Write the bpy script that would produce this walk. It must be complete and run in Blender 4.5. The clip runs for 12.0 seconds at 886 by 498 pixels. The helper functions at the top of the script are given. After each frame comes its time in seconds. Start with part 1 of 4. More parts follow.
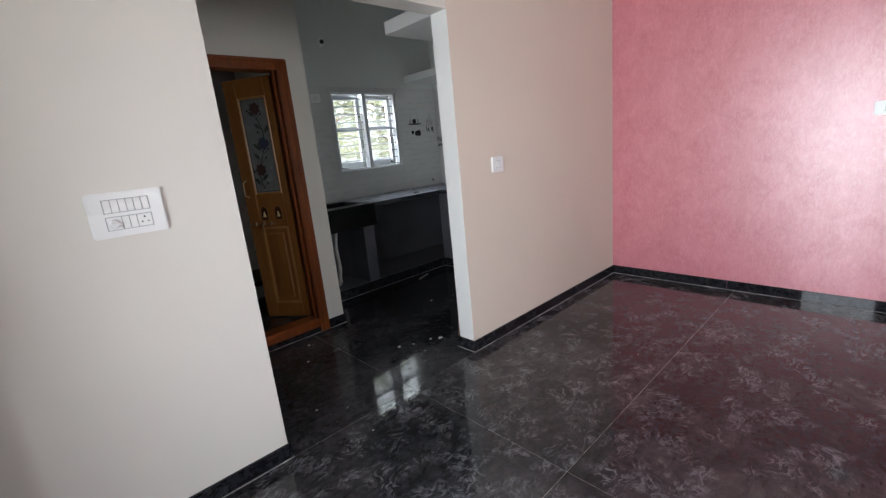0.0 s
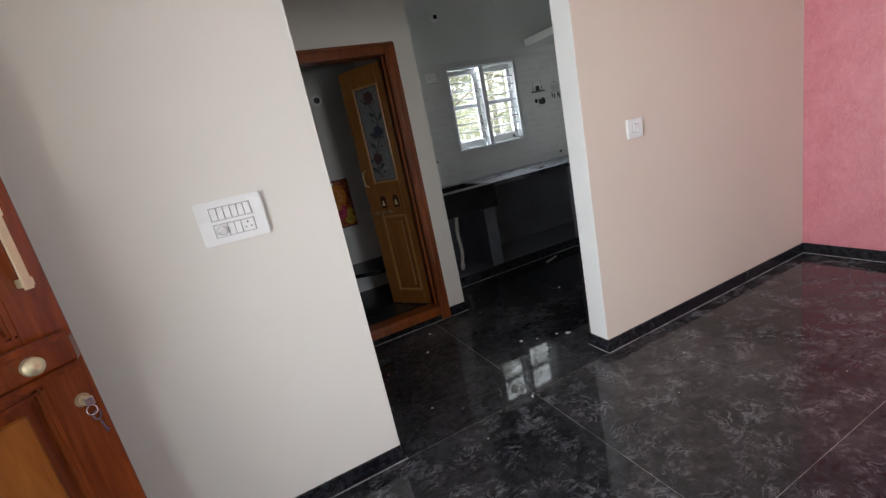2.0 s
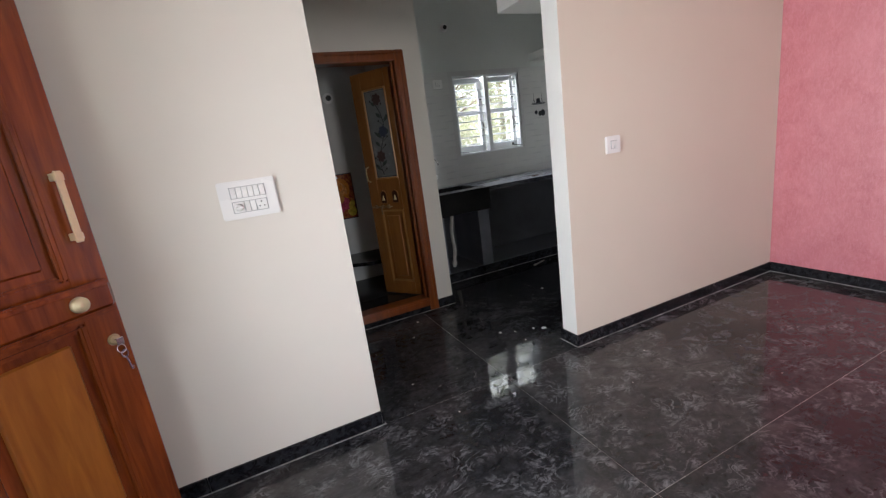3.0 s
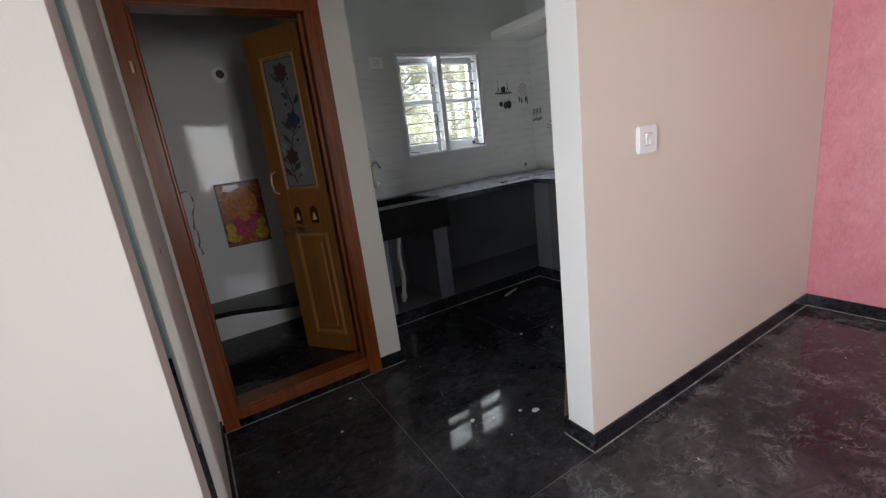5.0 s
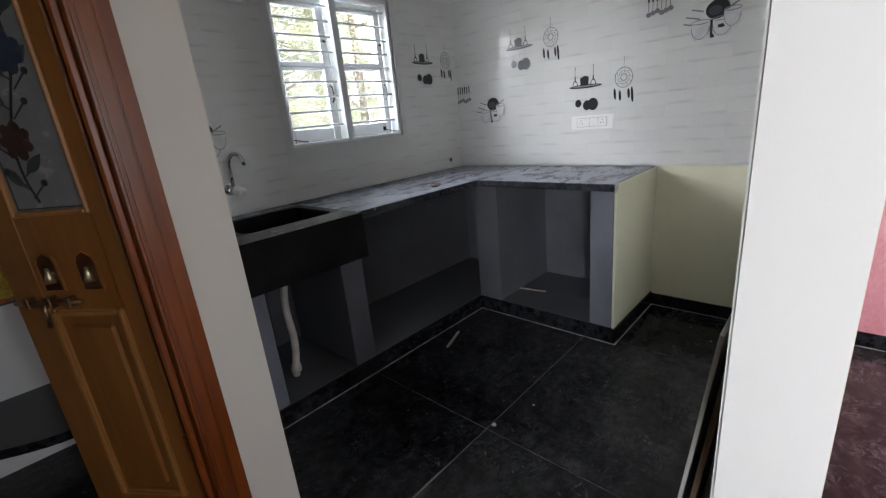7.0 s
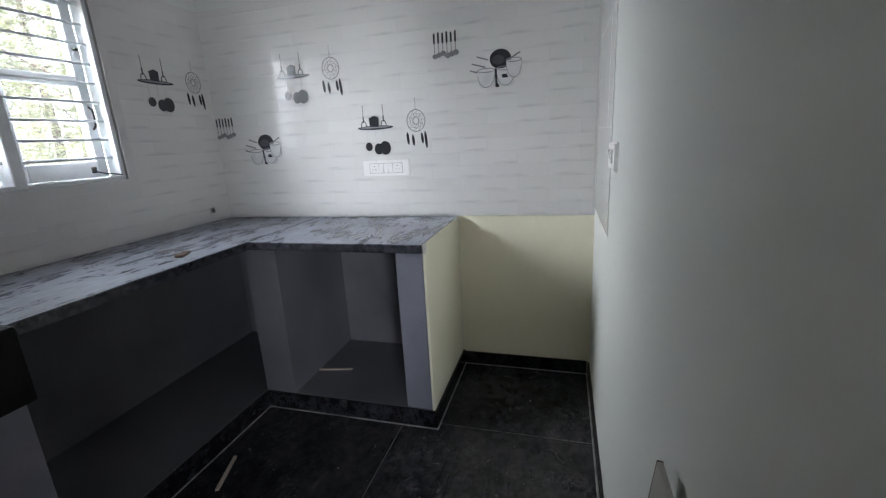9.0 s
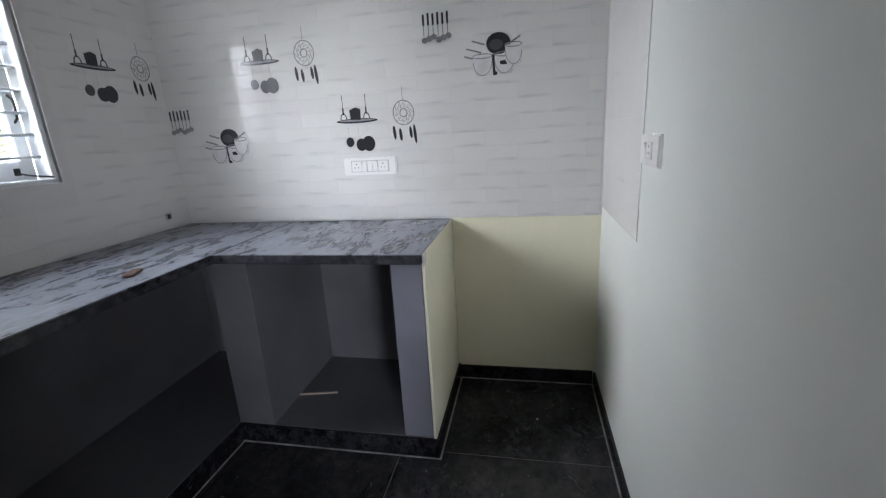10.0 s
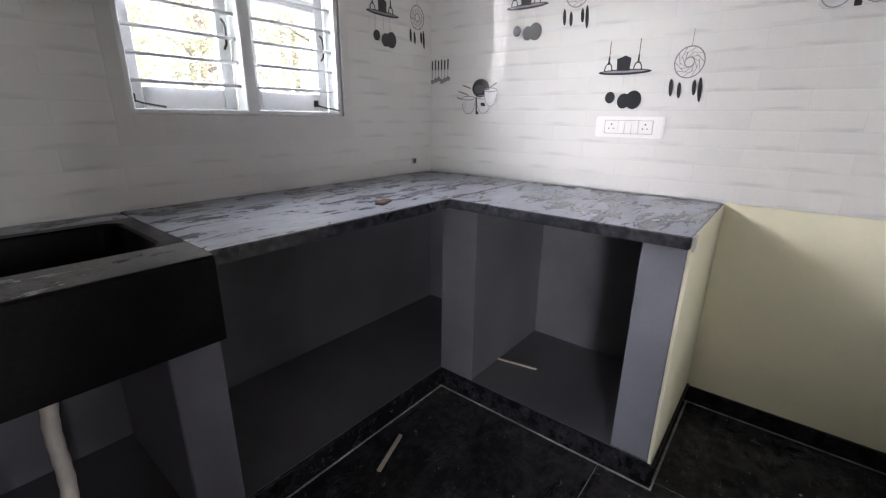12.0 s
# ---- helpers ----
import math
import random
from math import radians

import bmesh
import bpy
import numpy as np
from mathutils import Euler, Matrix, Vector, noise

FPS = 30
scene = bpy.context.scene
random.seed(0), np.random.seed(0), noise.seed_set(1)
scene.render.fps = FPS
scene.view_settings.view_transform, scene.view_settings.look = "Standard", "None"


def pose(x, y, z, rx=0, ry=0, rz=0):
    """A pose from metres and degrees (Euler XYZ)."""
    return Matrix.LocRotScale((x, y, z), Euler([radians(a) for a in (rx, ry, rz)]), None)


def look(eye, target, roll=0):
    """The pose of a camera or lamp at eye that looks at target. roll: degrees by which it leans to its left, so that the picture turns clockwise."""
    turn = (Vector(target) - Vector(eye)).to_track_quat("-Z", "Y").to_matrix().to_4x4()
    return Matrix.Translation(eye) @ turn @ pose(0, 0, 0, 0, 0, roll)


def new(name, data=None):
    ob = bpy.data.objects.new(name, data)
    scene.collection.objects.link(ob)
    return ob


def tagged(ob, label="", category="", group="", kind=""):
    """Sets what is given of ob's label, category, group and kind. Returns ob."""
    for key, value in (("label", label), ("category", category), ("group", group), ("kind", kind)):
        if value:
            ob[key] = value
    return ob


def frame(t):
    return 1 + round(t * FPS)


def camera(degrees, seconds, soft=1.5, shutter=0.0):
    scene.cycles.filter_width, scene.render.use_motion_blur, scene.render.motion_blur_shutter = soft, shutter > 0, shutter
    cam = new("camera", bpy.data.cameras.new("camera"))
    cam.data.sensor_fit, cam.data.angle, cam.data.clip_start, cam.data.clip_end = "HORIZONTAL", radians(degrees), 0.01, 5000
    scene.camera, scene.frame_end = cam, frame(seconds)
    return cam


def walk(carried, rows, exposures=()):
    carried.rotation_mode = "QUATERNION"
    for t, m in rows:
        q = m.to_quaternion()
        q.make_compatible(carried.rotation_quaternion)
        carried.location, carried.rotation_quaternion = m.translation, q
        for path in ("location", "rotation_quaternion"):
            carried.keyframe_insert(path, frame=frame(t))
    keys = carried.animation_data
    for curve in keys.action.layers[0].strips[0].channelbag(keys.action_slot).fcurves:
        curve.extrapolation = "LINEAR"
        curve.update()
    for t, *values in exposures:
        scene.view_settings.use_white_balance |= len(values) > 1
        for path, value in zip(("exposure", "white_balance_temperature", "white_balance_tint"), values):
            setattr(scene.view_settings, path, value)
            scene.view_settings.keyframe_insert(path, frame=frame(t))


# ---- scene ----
cam = camera(92.5, 12.0, soft=1.3)
PATH = [
    (0, (-0.041, -0.048, 1.336), (1.268, 1.392, 0.872), -5.6),
    (0.5, (0.089, 0.066, 1.334), (1.303, 1.593, 0.893), -6.3),
    (1, (0.188, 0.12, 1.336), (1.185, 1.799, 0.905), -8.0),
    (1.5, (0.204, 0.157, 1.315), (1.02, 1.907, 0.796), -9.6),
    (2, (0.202, 0.107, 1.336), (0.975, 1.886, 0.85), -11.8),
    (2.5, (0.159, -0.069, 1.336), (0.951, 1.706, 0.866), -10.6),
    (3, (0.154, -0.142, 1.326), (0.928, 1.64, 0.853), -7.8),
    (3.2, (0.206, -0.116, 1.344), (0.982, 1.667, 0.874), -7.4),
    (4.8, (0.597, 0.621, 1.289), (1.553, 2.301, 0.776), -6.5),
    (5, (0.641, 0.768, 1.287), (1.614, 2.444, 0.793), -7.3),
    (5.5, (0.734, 1.087, 1.259), (1.741, 2.731, 0.729), -3.9),
    (6, (0.813, 1.338, 1.262), (2.064, 2.795, 0.703), -4.8),
    (6.5, (0.99, 1.571, 1.237), (2.317, 2.948, 0.652), -5.4),
    (7, (1.121, 1.811, 1.258), (2.497, 3.139, 0.673), -5.6),
    (7.5, (1.193, 1.973, 1.276), (2.834, 2.941, 0.668), -4.5),
    (7.7, (1.228, 1.992, 1.286), (2.959, 2.798, 0.69), -4.2),
    (9.3, (1.677, 2.107, 1.29), (3.537, 2.643, 0.787), -3.1),
    (9.5, (1.721, 2.158, 1.281), (3.582, 2.689, 0.774), -3.4),
    (10, (1.78, 2.238, 1.286), (3.67, 2.627, 0.76), -3.3),
    (10.5, (1.884, 2.307, 1.261), (3.747, 2.822, 0.749), -3.5),
    (11, (1.937, 2.364, 1.214), (3.723, 3.093, 0.685), 1.0),
    (11.5, (1.927, 2.407, 1.189), (3.576, 3.378, 0.612), 0.7),
    (12, (1.88, 2.435, 1.185), (3.367, 3.631, 0.588), 0.7),
]
EXPOSURES = [(0.0, 2.05, 6150, 9), (2.4, 2.12, 6350, 10), (3.2, 2.28, 6400, 11), (4.8, 2.12, 6350, 11), (5.3, 2.15, 6350, 11), (6.3, 2.4, 6250, 11), (7.0, 2.4, 6350, 12), (7.7, 2.42, 6450, 12), (9.5, 2.58, 6100, 12), (10.5, 2.6, 6250, 14), (11.0, 2.35, 6150, 14), (11.5, 2.58, 6350, 15), (12.0, 2.95, 6600, 17)]
walk(cam, [(t, look(eye, target, roll)) for t, eye, target, roll in PATH], EXPOSURES)

# ---- light ----
world = bpy.data.worlds.new("sky")
world.use_nodes = True
scene.world = world
sky = world.node_tree.nodes.new("ShaderNodeTexSky")
sky.sky_type, sky.sun_disc = "NISHITA", False
sky.sun_elevation, sky.sun_rotation = radians(56), radians(169)
world.node_tree.links.new(sky.outputs[0], world.node_tree.nodes["Background"].inputs[0])
world.node_tree.nodes["Background"].inputs[1].default_value = 0.1

sun = new("sun", bpy.data.lights.new("sun", "SUN"))
sun.data.energy, sun.data.angle, sun.data.color = 5.0, radians(0.5), (1.0, 0.95, 0.87)
sun.matrix_world = look((4, -20, 30), (0, 0, 0))


def opening_light(eye, target, w, h, watts, color):
    lamp = new("daylight_stand_in", bpy.data.lights.new("daylight_stand_in", "AREA"))
    lamp.data.shape, lamp.data.size, lamp.data.size_y = "RECTANGLE", w, h
    lamp.data.energy, lamp.data.color = watts, color
    lamp.matrix_world = look(eye, target)
    return lamp


opening_light((-1.22, 0.42, 1.05), (0, 0.42, 1.05), 0.9, 1.95, 11.5, (0.95, 0.97, 1.0)).data.spread = radians(112)
opening_light((2.8, 4.33, 1.62), (3.85, 1.9, 0.6), 0.8, 0.8, 2.9, (0.96, 0.98, 1.0)).data.spread = radians(78)
# Fill lamp added to brighten the side room; no window is known there.
opening_light((-0.42, 4.28, 1.6), (-0.42, 2.0, 1.2), 0.85, 0.9, 1.6, (0.96, 0.98, 1.0))
opening_light((1.32, -2.07, 1.5), (1.32, 0, 1.4), 0.7, 1.15, 6.2, (0.96, 0.98, 1.0))


# ---- materials ----
def node_mat(name):
    m = bpy.data.materials.new(name)
    m.use_nodes = True
    nt = m.node_tree
    return m, nt, nt.nodes["Principled BSDF"]


def add(nt, kind, **kw):
    n = nt.nodes.new("ShaderNode" + kind)
    for k, v in kw.items():
        n.inputs[k.replace("_", " ")].default_value = v
    return n


def ramp(nt, src, stops):
    r = nt.nodes.new("ShaderNodeValToRGB")
    nt.links.new(src, r.inputs[0])
    e = r.color_ramp.elements
    while len(e) < len(stops):
        e.new(0.5)
    for el, (p, c) in zip(e, stops):
        el.position = p
        el.color = (c, c, c, 1) if isinstance(c, (int, float)) else (*c, 1)
    return r.outputs[0]


def coords(nt, scale=(1, 1, 1), shift=False, obj=False):
    """World (or object) position, scaled; shift moves the pattern from piece to piece."""
    if obj:
        src = nt.nodes.new("ShaderNodeTexCoord").outputs["Object"]
    else:
        src = nt.nodes.new("ShaderNodeNewGeometry").outputs["Position"]
    mp = nt.nodes.new("ShaderNodeMapping")
    mp.inputs["Scale"].default_value = scale
    nt.links.new(src, mp.inputs[0])
    if shift:
        info = nt.nodes.new("ShaderNodeObjectInfo")
        mul = nt.nodes.new("ShaderNodeVectorMath")
        mul.operation = "SCALE"
        mul.inputs[0].default_value = (37.0, 23.0, 11.0)
        nt.links.new(info.outputs["Random"], mul.inputs["Scale"])
        nt.links.new(mul.outputs[0], mp.inputs["Location"])
    return mp.outputs[0]


def noise_out(nt, vec, scale, detail=4.0, rough=0.55, dist=0.0):
    n = add(nt, "TexNoise", Scale=scale, Detail=detail, Roughness=rough, Distortion=dist)
    nt.links.new(vec, n.inputs["Vector"])
    return n.outputs[0]


def mix(nt, fac, a, b, mode="MIX"):
    m = nt.nodes.new("ShaderNodeMix")
    m.data_type, m.blend_type = "RGBA", mode
    for sock, v in ((m.inputs[0], fac), (m.inputs[6], a), (m.inputs[7], b)):
        if isinstance(v, (int, float)):
            sock.default_value = v
        elif isinstance(v, tuple):
            sock.default_value = (*v, 1)
        else:
            nt.links.new(v, sock)
    return m.outputs[2]


def math_node(nt, op, a, b=0.0, c=0.0):
    m = nt.nodes.new("ShaderNodeMath")
    m.operation = op
    for sock, v in zip(m.inputs, (a, b, c)):
        if isinstance(v, (int, float)):
            sock.default_value = v
        else:
            nt.links.new(v, sock)
    return m.outputs[0]


def bump(nt, bsdf, height, strength, dist=0.005):
    b = add(nt, "Bump", Strength=strength, Distance=dist)
    nt.links.new(height, b.inputs["Height"])
    nt.links.new(b.outputs[0], bsdf.inputs["Normal"])


def surface(name, base, rough=0.5, metal=0.0, vary=0.12, coarse=1.5, fine=60.0, relief=0.1, spec=0.5):
    """A plain surface with blotches, grain and fine relief."""
    m, nt, b = node_mat(name)
    v = coords(nt)
    n1, n2 = noise_out(nt, v, coarse, 5), noise_out(nt, v, fine, 3)
    dark = tuple(c * (1 - vary) for c in base)
    lite = tuple(min(1, c * (1 + vary * 0.5)) for c in base)
    c1 = mix(nt, ramp(nt, n1, ((0.3, 0.0), (0.7, 1.0))), dark, lite)
    c2 = mix(nt, ramp(nt, n2, ((0.45, 0.0), (0.75, vary))), c1, dark)
    nt.links.new(c2, b.inputs["Base Color"])
    nt.links.new(ramp(nt, n1, ((0.3, rough * 0.85), (0.7, min(1, rough * 1.15)))), b.inputs["Roughness"])
    b.inputs["Metallic"].default_value = metal
    b.inputs["Specular IOR Level"].default_value = spec
    bump(nt, b, n2, relief)
    return m


def granite_mat(name, figure, dust, scuffs, gloss=0.42):
    """Polished black granite with grey curled figure, a film of building dust, dark drag marks in it and pale scuffs."""
    m, nt, b = node_mat(name)
    v = coords(nt, shift=True)
    warp = add(nt, "TexNoise", Scale=3.2, Detail=4.0, Roughness=0.6)
    nt.links.new(v, warp.inputs["Vector"])
    vec = nt.nodes.new("ShaderNodeVectorMath")
    vec.operation = "MULTIPLY_ADD"
    vec.inputs[1].default_value = (0.32, 0.32, 0.2)
    nt.links.new(warp.outputs["Color"], vec.inputs[0])
    nt.links.new(v, vec.inputs[2])
    mp = nt.nodes.new("ShaderNodeMapping")
    mp.inputs["Scale"].default_value = (1.0, 1.9, 1.0)
    mp.inputs["Rotation"].default_value = (0, 0, 0.7)
    nt.links.new(vec.outputs[0], mp.inputs[0])
    # curls: thin bright ridges where a warped field crosses its middle
    field = noise_out(nt, mp.outputs[0], 9.0, 4, 0.55, 1.3)
    ridge = math_node(nt, "ABSOLUTE", math_node(nt, "SUBTRACT", field, 0.5))
    curls = ramp(nt, ridge, ((0.0, 1.0), (0.03, 0.8), (0.06, 0.0)))
    feather = ramp(nt, noise_out(nt, mp.outputs[0], 10.0, 8, 0.66, 0.8), ((0.54, 0.0), (0.60, 0.85), (0.72, 1.0)))
    where = ramp(nt, noise_out(nt, v, 7.0, 4, 0.6), ((0.46, 0.03), (0.62, 1.0)))
    fine = ramp(nt, noise_out(nt, mp.outputs[0], 32.0, 4, 0.65), ((0.40, 0.2), (0.58, 1.0)))
    both = math_node(nt, "MULTIPLY", math_node(nt, "MAXIMUM", math_node(nt, "MULTIPLY", curls, 0.85), feather), math_node(nt, "MULTIPLY", where, fine))
    dark = ramp(nt, noise_out(nt, v, 26.0, 5, 0.65), ((0.42, (0.004, 0.004, 0.006)), (0.75, (0.026, 0.027, 0.033))))
    col = mix(nt, math_node(nt, "MULTIPLY", both, figure), dark, (0.20, 0.205, 0.225))
    w = coords(nt)
    film = ramp(nt, noise_out(nt, w, 1.1, 5, 0.6), ((0.36, 0.06), (0.66, 1.0)))
    smear = noise_out(nt, coords(nt, (1.0, 1.6, 1.0)), 6.0, 8, 0.7, 1.4)
    film_f = math_node(nt, "MULTIPLY", math_node(nt, "MULTIPLY", film, ramp(nt, smear, ((0.34, 0.35), (0.66, 1.0)))), dust)
    # drag marks wipe the film away
    drag = ramp(nt, noise_out(nt, coords(nt, (1.0, 5.0, 1.0)), 5.5, 6, 0.6, 1.8), ((0.62, 0.0), (0.66, 1.0)))
    film_f = math_node(nt, "MULTIPLY", film_f, math_node(nt, "MULTIPLY_ADD", drag, -0.75, 1.0))
    marks = math_node(nt, "MULTIPLY", ramp(nt, noise_out(nt, w, 9.0, 9, 0.75, 2.2), ((0.60, 0.0), (0.68, 1.0))), scuffs)
    specks = math_node(nt, "MULTIPLY", ramp(nt, noise_out(nt, w, 70.0, 3, 0.5), ((0.71, 0.0), (0.76, 1.0))), scuffs * 1.6)
    film_f = math_node(nt, "MAXIMUM", film_f, math_node(nt, "MAXIMUM", marks, specks))
    col = mix(nt, film_f, col, (0.42, 0.40, 0.39))
    nt.links.new(col, b.inputs["Base Color"])
    nt.links.new(math_node(nt, "MULTIPLY_ADD", film_f, 0.42, 0.025), b.inputs["Roughness"])
    b.inputs["Specular IOR Level"].default_value = gloss
    bump(nt, b, smear, 0.012, 0.002)
    return m


def counter_mat(name="dusty granite", dust=1.0, tint=(0.45, 0.485, 0.585)):
    """Black granite worktop under wiped streaks of white dust."""
    m, nt, b = node_mat(name)
    v = coords(nt)
    base = ramp(nt, noise_out(nt, v, 40.0, 4), ((0.4, (0.010, 0.011, 0.014)), (0.75, (0.06, 0.06, 0.07))))
    wipe = noise_out(nt, coords(nt, (1.0, 1.7, 1.0)), 3.0, 7, 0.62, 1.3)
    streak = noise_out(nt, coords(nt, (1.0, 3.4, 1.0)), 6.0, 7, 0.68, 1.2)
    fine = noise_out(nt, v, 22.0, 6, 0.7, 0.5)
    up = nt.nodes.new("ShaderNodeSeparateXYZ")
    nt.links.new(nt.nodes.new("ShaderNodeNewGeometry").outputs["Normal"], up.inputs[0])
    lie = ramp(nt, up.outputs[2], ((0.5, 0.04), (0.9, 1.0)))
    f = math_node(nt, "MULTIPLY_ADD", ramp(nt, wipe, ((0.32, 0.03), (0.70, 0.95))), 0.55, math_node(nt, "MULTIPLY", ramp(nt, streak, ((0.40, 0.0), (0.70, 1.0))), 0.5))
    f = math_node(nt, "MULTIPLY", math_node(nt, "MULTIPLY", f, dust), ramp(nt, fine, ((0.3, 0.6), (0.7, 1.0))))
    f = math_node(nt, "MULTIPLY", f, lie)
    col = mix(nt, f, base, tint)
    nt.links.new(col, b.inputs["Base Color"])
    nt.links.new(math_node(nt, "MULTIPLY_ADD", f, 0.45, 0.16), b.inputs["Roughness"])
    bump(nt, b, fine, 0.06, 0.002)
    return m


def wood_mat(name, dark, lite, rough, scale=(30, 30, 2.2), coat=0.3):
    """Varnished timber with the grain along z."""
    m, nt, b = node_mat(name)
    v = coords(nt, scale, obj=True)
    g = noise_out(nt, v, 1.0, 6, 0.6, 0.8)
    big = noise_out(nt, coords(nt, obj=True), 3.0, 3)
    col = mix(nt, ramp(nt, g, ((0.3, 0.0), (0.7, 1.0))), dark, lite)
    col = mix(nt, ramp(nt, big, ((0.35, 0.0), (0.75, 0.4))), col, dark)
    nt.links.new(col, b.inputs["Base Color"])
    b.inputs["Roughness"].default_value = rough
    b.inputs["Coat Weight"].default_value = coat
    b.inputs["Coat Roughness"].default_value = 0.12
    bump(nt, b, g, 0.08, 0.002)
    return m


def pink_mat():
    """Textured pearl paint: mottled pink with a fine raised weave."""
    m, nt, b = node_mat("pink texture paint")
    v = coords(nt)
    blot = noise_out(nt, v, 5.0, 6, 0.65, 0.6)
    weave = noise_out(nt, coords(nt, (1, 1.0, 0.45)), 55.0, 5, 0.7, 1.0)
    strip = noise_out(nt, coords(nt, (1, 1.0, 0.08)), 9.0, 4, 0.6)
    col = mix(nt, ramp(nt, blot, ((0.3, 0.0), (0.7, 1.0))), (0.53, 0.115, 0.15), (0.65, 0.20, 0.25))
    col = mix(nt, ramp(nt, weave, ((0.42, 0.0), (0.66, 0.34))), col, (0.78, 0.37, 0.44))
    col = mix(nt, ramp(nt, strip, ((0.5, 0.0), (0.75, 0.3))), col, (0.55, 0.15, 0.17))
    nt.links.new(col, b.inputs["Base Color"])
    nt.links.new(ramp(nt, weave, ((0.3, 0.40), (0.7, 0.55))), b.inputs["Roughness"])
    b.inputs["Specular IOR Level"].default_value = 0.8
    b.inputs["Coat Weight"].default_value = 1.0
    b.inputs["Coat Roughness"].default_value = 0.34
    b.inputs["Coat IOR"].default_value = 1.75
    bump(nt, b, weave, 0.22, 0.003)
    return m


def tile_mat():
    """Glazed white wall tile with a short grey brush stroke near its lower edge."""
    m, nt, b = node_mat("white glazed tile")
    tc = nt.nodes.new("ShaderNodeTexCoord")
    sep = nt.nodes.new("ShaderNodeSeparateXYZ")
    nt.links.new(tc.outputs["Object"], sep.inputs[0])
    info = nt.nodes.new("ShaderNodeObjectInfo")
    off = math_node(nt, "MULTIPLY_ADD", info.outputs["Random"], 0.2, -0.1)
    along = math_node(nt, "ABSOLUTE", math_node(nt, "SUBTRACT", sep.outputs[0], off))
    low = math_node(nt, "ABSOLUTE", math_node(nt, "ADD", sep.outputs[2], math_node(nt, "MULTIPLY_ADD", noise_out(nt, coords(nt), 9.0), 0.02, 0.016)))
    stroke = math_node(nt, "MULTIPLY", ramp(nt, along, ((0.03, 1.0), (0.095, 0.0))), ramp(nt, low, ((0.0, 1.0), (0.011, 0.0))))
    stroke = math_node(nt, "MULTIPLY", stroke, ramp(nt, noise_out(nt, coords(nt, (6, 6, 60)), 2.0, 4), ((0.35, 0.2), (0.6, 1.0))))
    tone = mix(nt, info.outputs["Random"], (0.665, 0.66, 0.645), (0.70, 0.695, 0.68))
    col = mix(nt, math_node(nt, "MULTIPLY", stroke, 0.4), tone, (0.36, 0.36, 0.38))
    nt.links.new(col, b.inputs["Base Color"])
    b.inputs["Roughness"].default_value = 0.05
    b.inputs["Specular IOR Level"].default_value = 0.22
    bump(nt, b, noise_out(nt, coords(nt), 6.0, 2), 0.05, 0.01)
    return m


def poster_mat():
    m, nt, b = node_mat("printed poster")
    v = coords(nt, (1, 1, 1))
    n = noise_out(nt, v, 26.0, 6, 0.7, 1.5)
    col = ramp(nt, n, ((0.30, (0.05, 0.012, 0.01)), (0.45, (0.25, 0.04, 0.02)), (0.58, (0.40, 0.12, 0.025)), (0.72, (0.52, 0.30, 0.09))))
    nt.links.new(col, b.inputs["Base Color"])
    b.inputs["Roughness"].default_value = 0.22
    b.inputs["Specular IOR Level"].default_value = 0.25
    return m


def glass_mat():
    """Clear pane with a thin translucent veil that imitates the haze of glare."""
    m, nt, b = node_mat("window glass")
    out = nt.nodes["Material Output"]
    t, g = nt.nodes.new("ShaderNodeBsdfTransparent"), nt.nodes.new("ShaderNodeBsdfGlossy")
    g.inputs["Roughness"].default_value = 0.02
    sh = nt.nodes.new("ShaderNodeMixShader")
    sh.inputs[0].default_value = 0.06
    nt.links.new(t.outputs[0], sh.inputs[1])
    nt.links.new(g.outputs[0], sh.inputs[2])
    # The veil is no dirt: it washes out the view like overexposure.
    dusty = nt.nodes.new("ShaderNodeBsdfTranslucent")
    veil = nt.nodes.new("ShaderNodeMixShader")
    nt.links.new(ramp(nt, noise_out(nt, coords(nt), 5.0, 4), ((0.3, 0.008), (0.7, 0.02))), veil.inputs[0])
    nt.links.new(sh.outputs[0], veil.inputs[1])
    nt.links.new(dusty.outputs[0], veil.inputs[2])
    nt.links.new(veil.outputs[0], out.inputs[0])
    return m


def leaf_mat():
    """Leaves that pass some of the light."""
    m, nt, b = node_mat("leaves")
    geo = nt.nodes.new("ShaderNodeNewGeometry")
    col = ramp(nt, geo.outputs["Random Per Island"], ((0.0, (0.14, 0.17, 0.07)), (0.5, (0.27, 0.29, 0.14)), (1.0, (0.42, 0.42, 0.26))))
    nt.links.new(col, b.inputs["Base Color"])
    b.inputs["Roughness"].default_value = 0.45
    tr = nt.nodes.new("ShaderNodeBsdfTranslucent")
    nt.links.new(col, tr.inputs[0])
    sh = nt.nodes.new("ShaderNodeMixShader")
    sh.inputs[0].default_value = 0.45
    nt.links.new(b.outputs[0], sh.inputs[1])
    nt.links.new(tr.outputs[0], sh.inputs[2])
    nt.links.new(sh.outputs[0], nt.nodes["Material Output"].inputs[0])
    return m


def glow_mat():
    """The bright hazy sky low over the horizon."""
    m, nt, b = node_mat("bright sky")
    e = add(nt, "Emission", Strength=2.6)
    e.inputs[0].default_value = (0.90, 0.96, 1.0, 1)
    nt.links.new(e.outputs[0], nt.nodes["Material Output"].inputs[0])
    return m


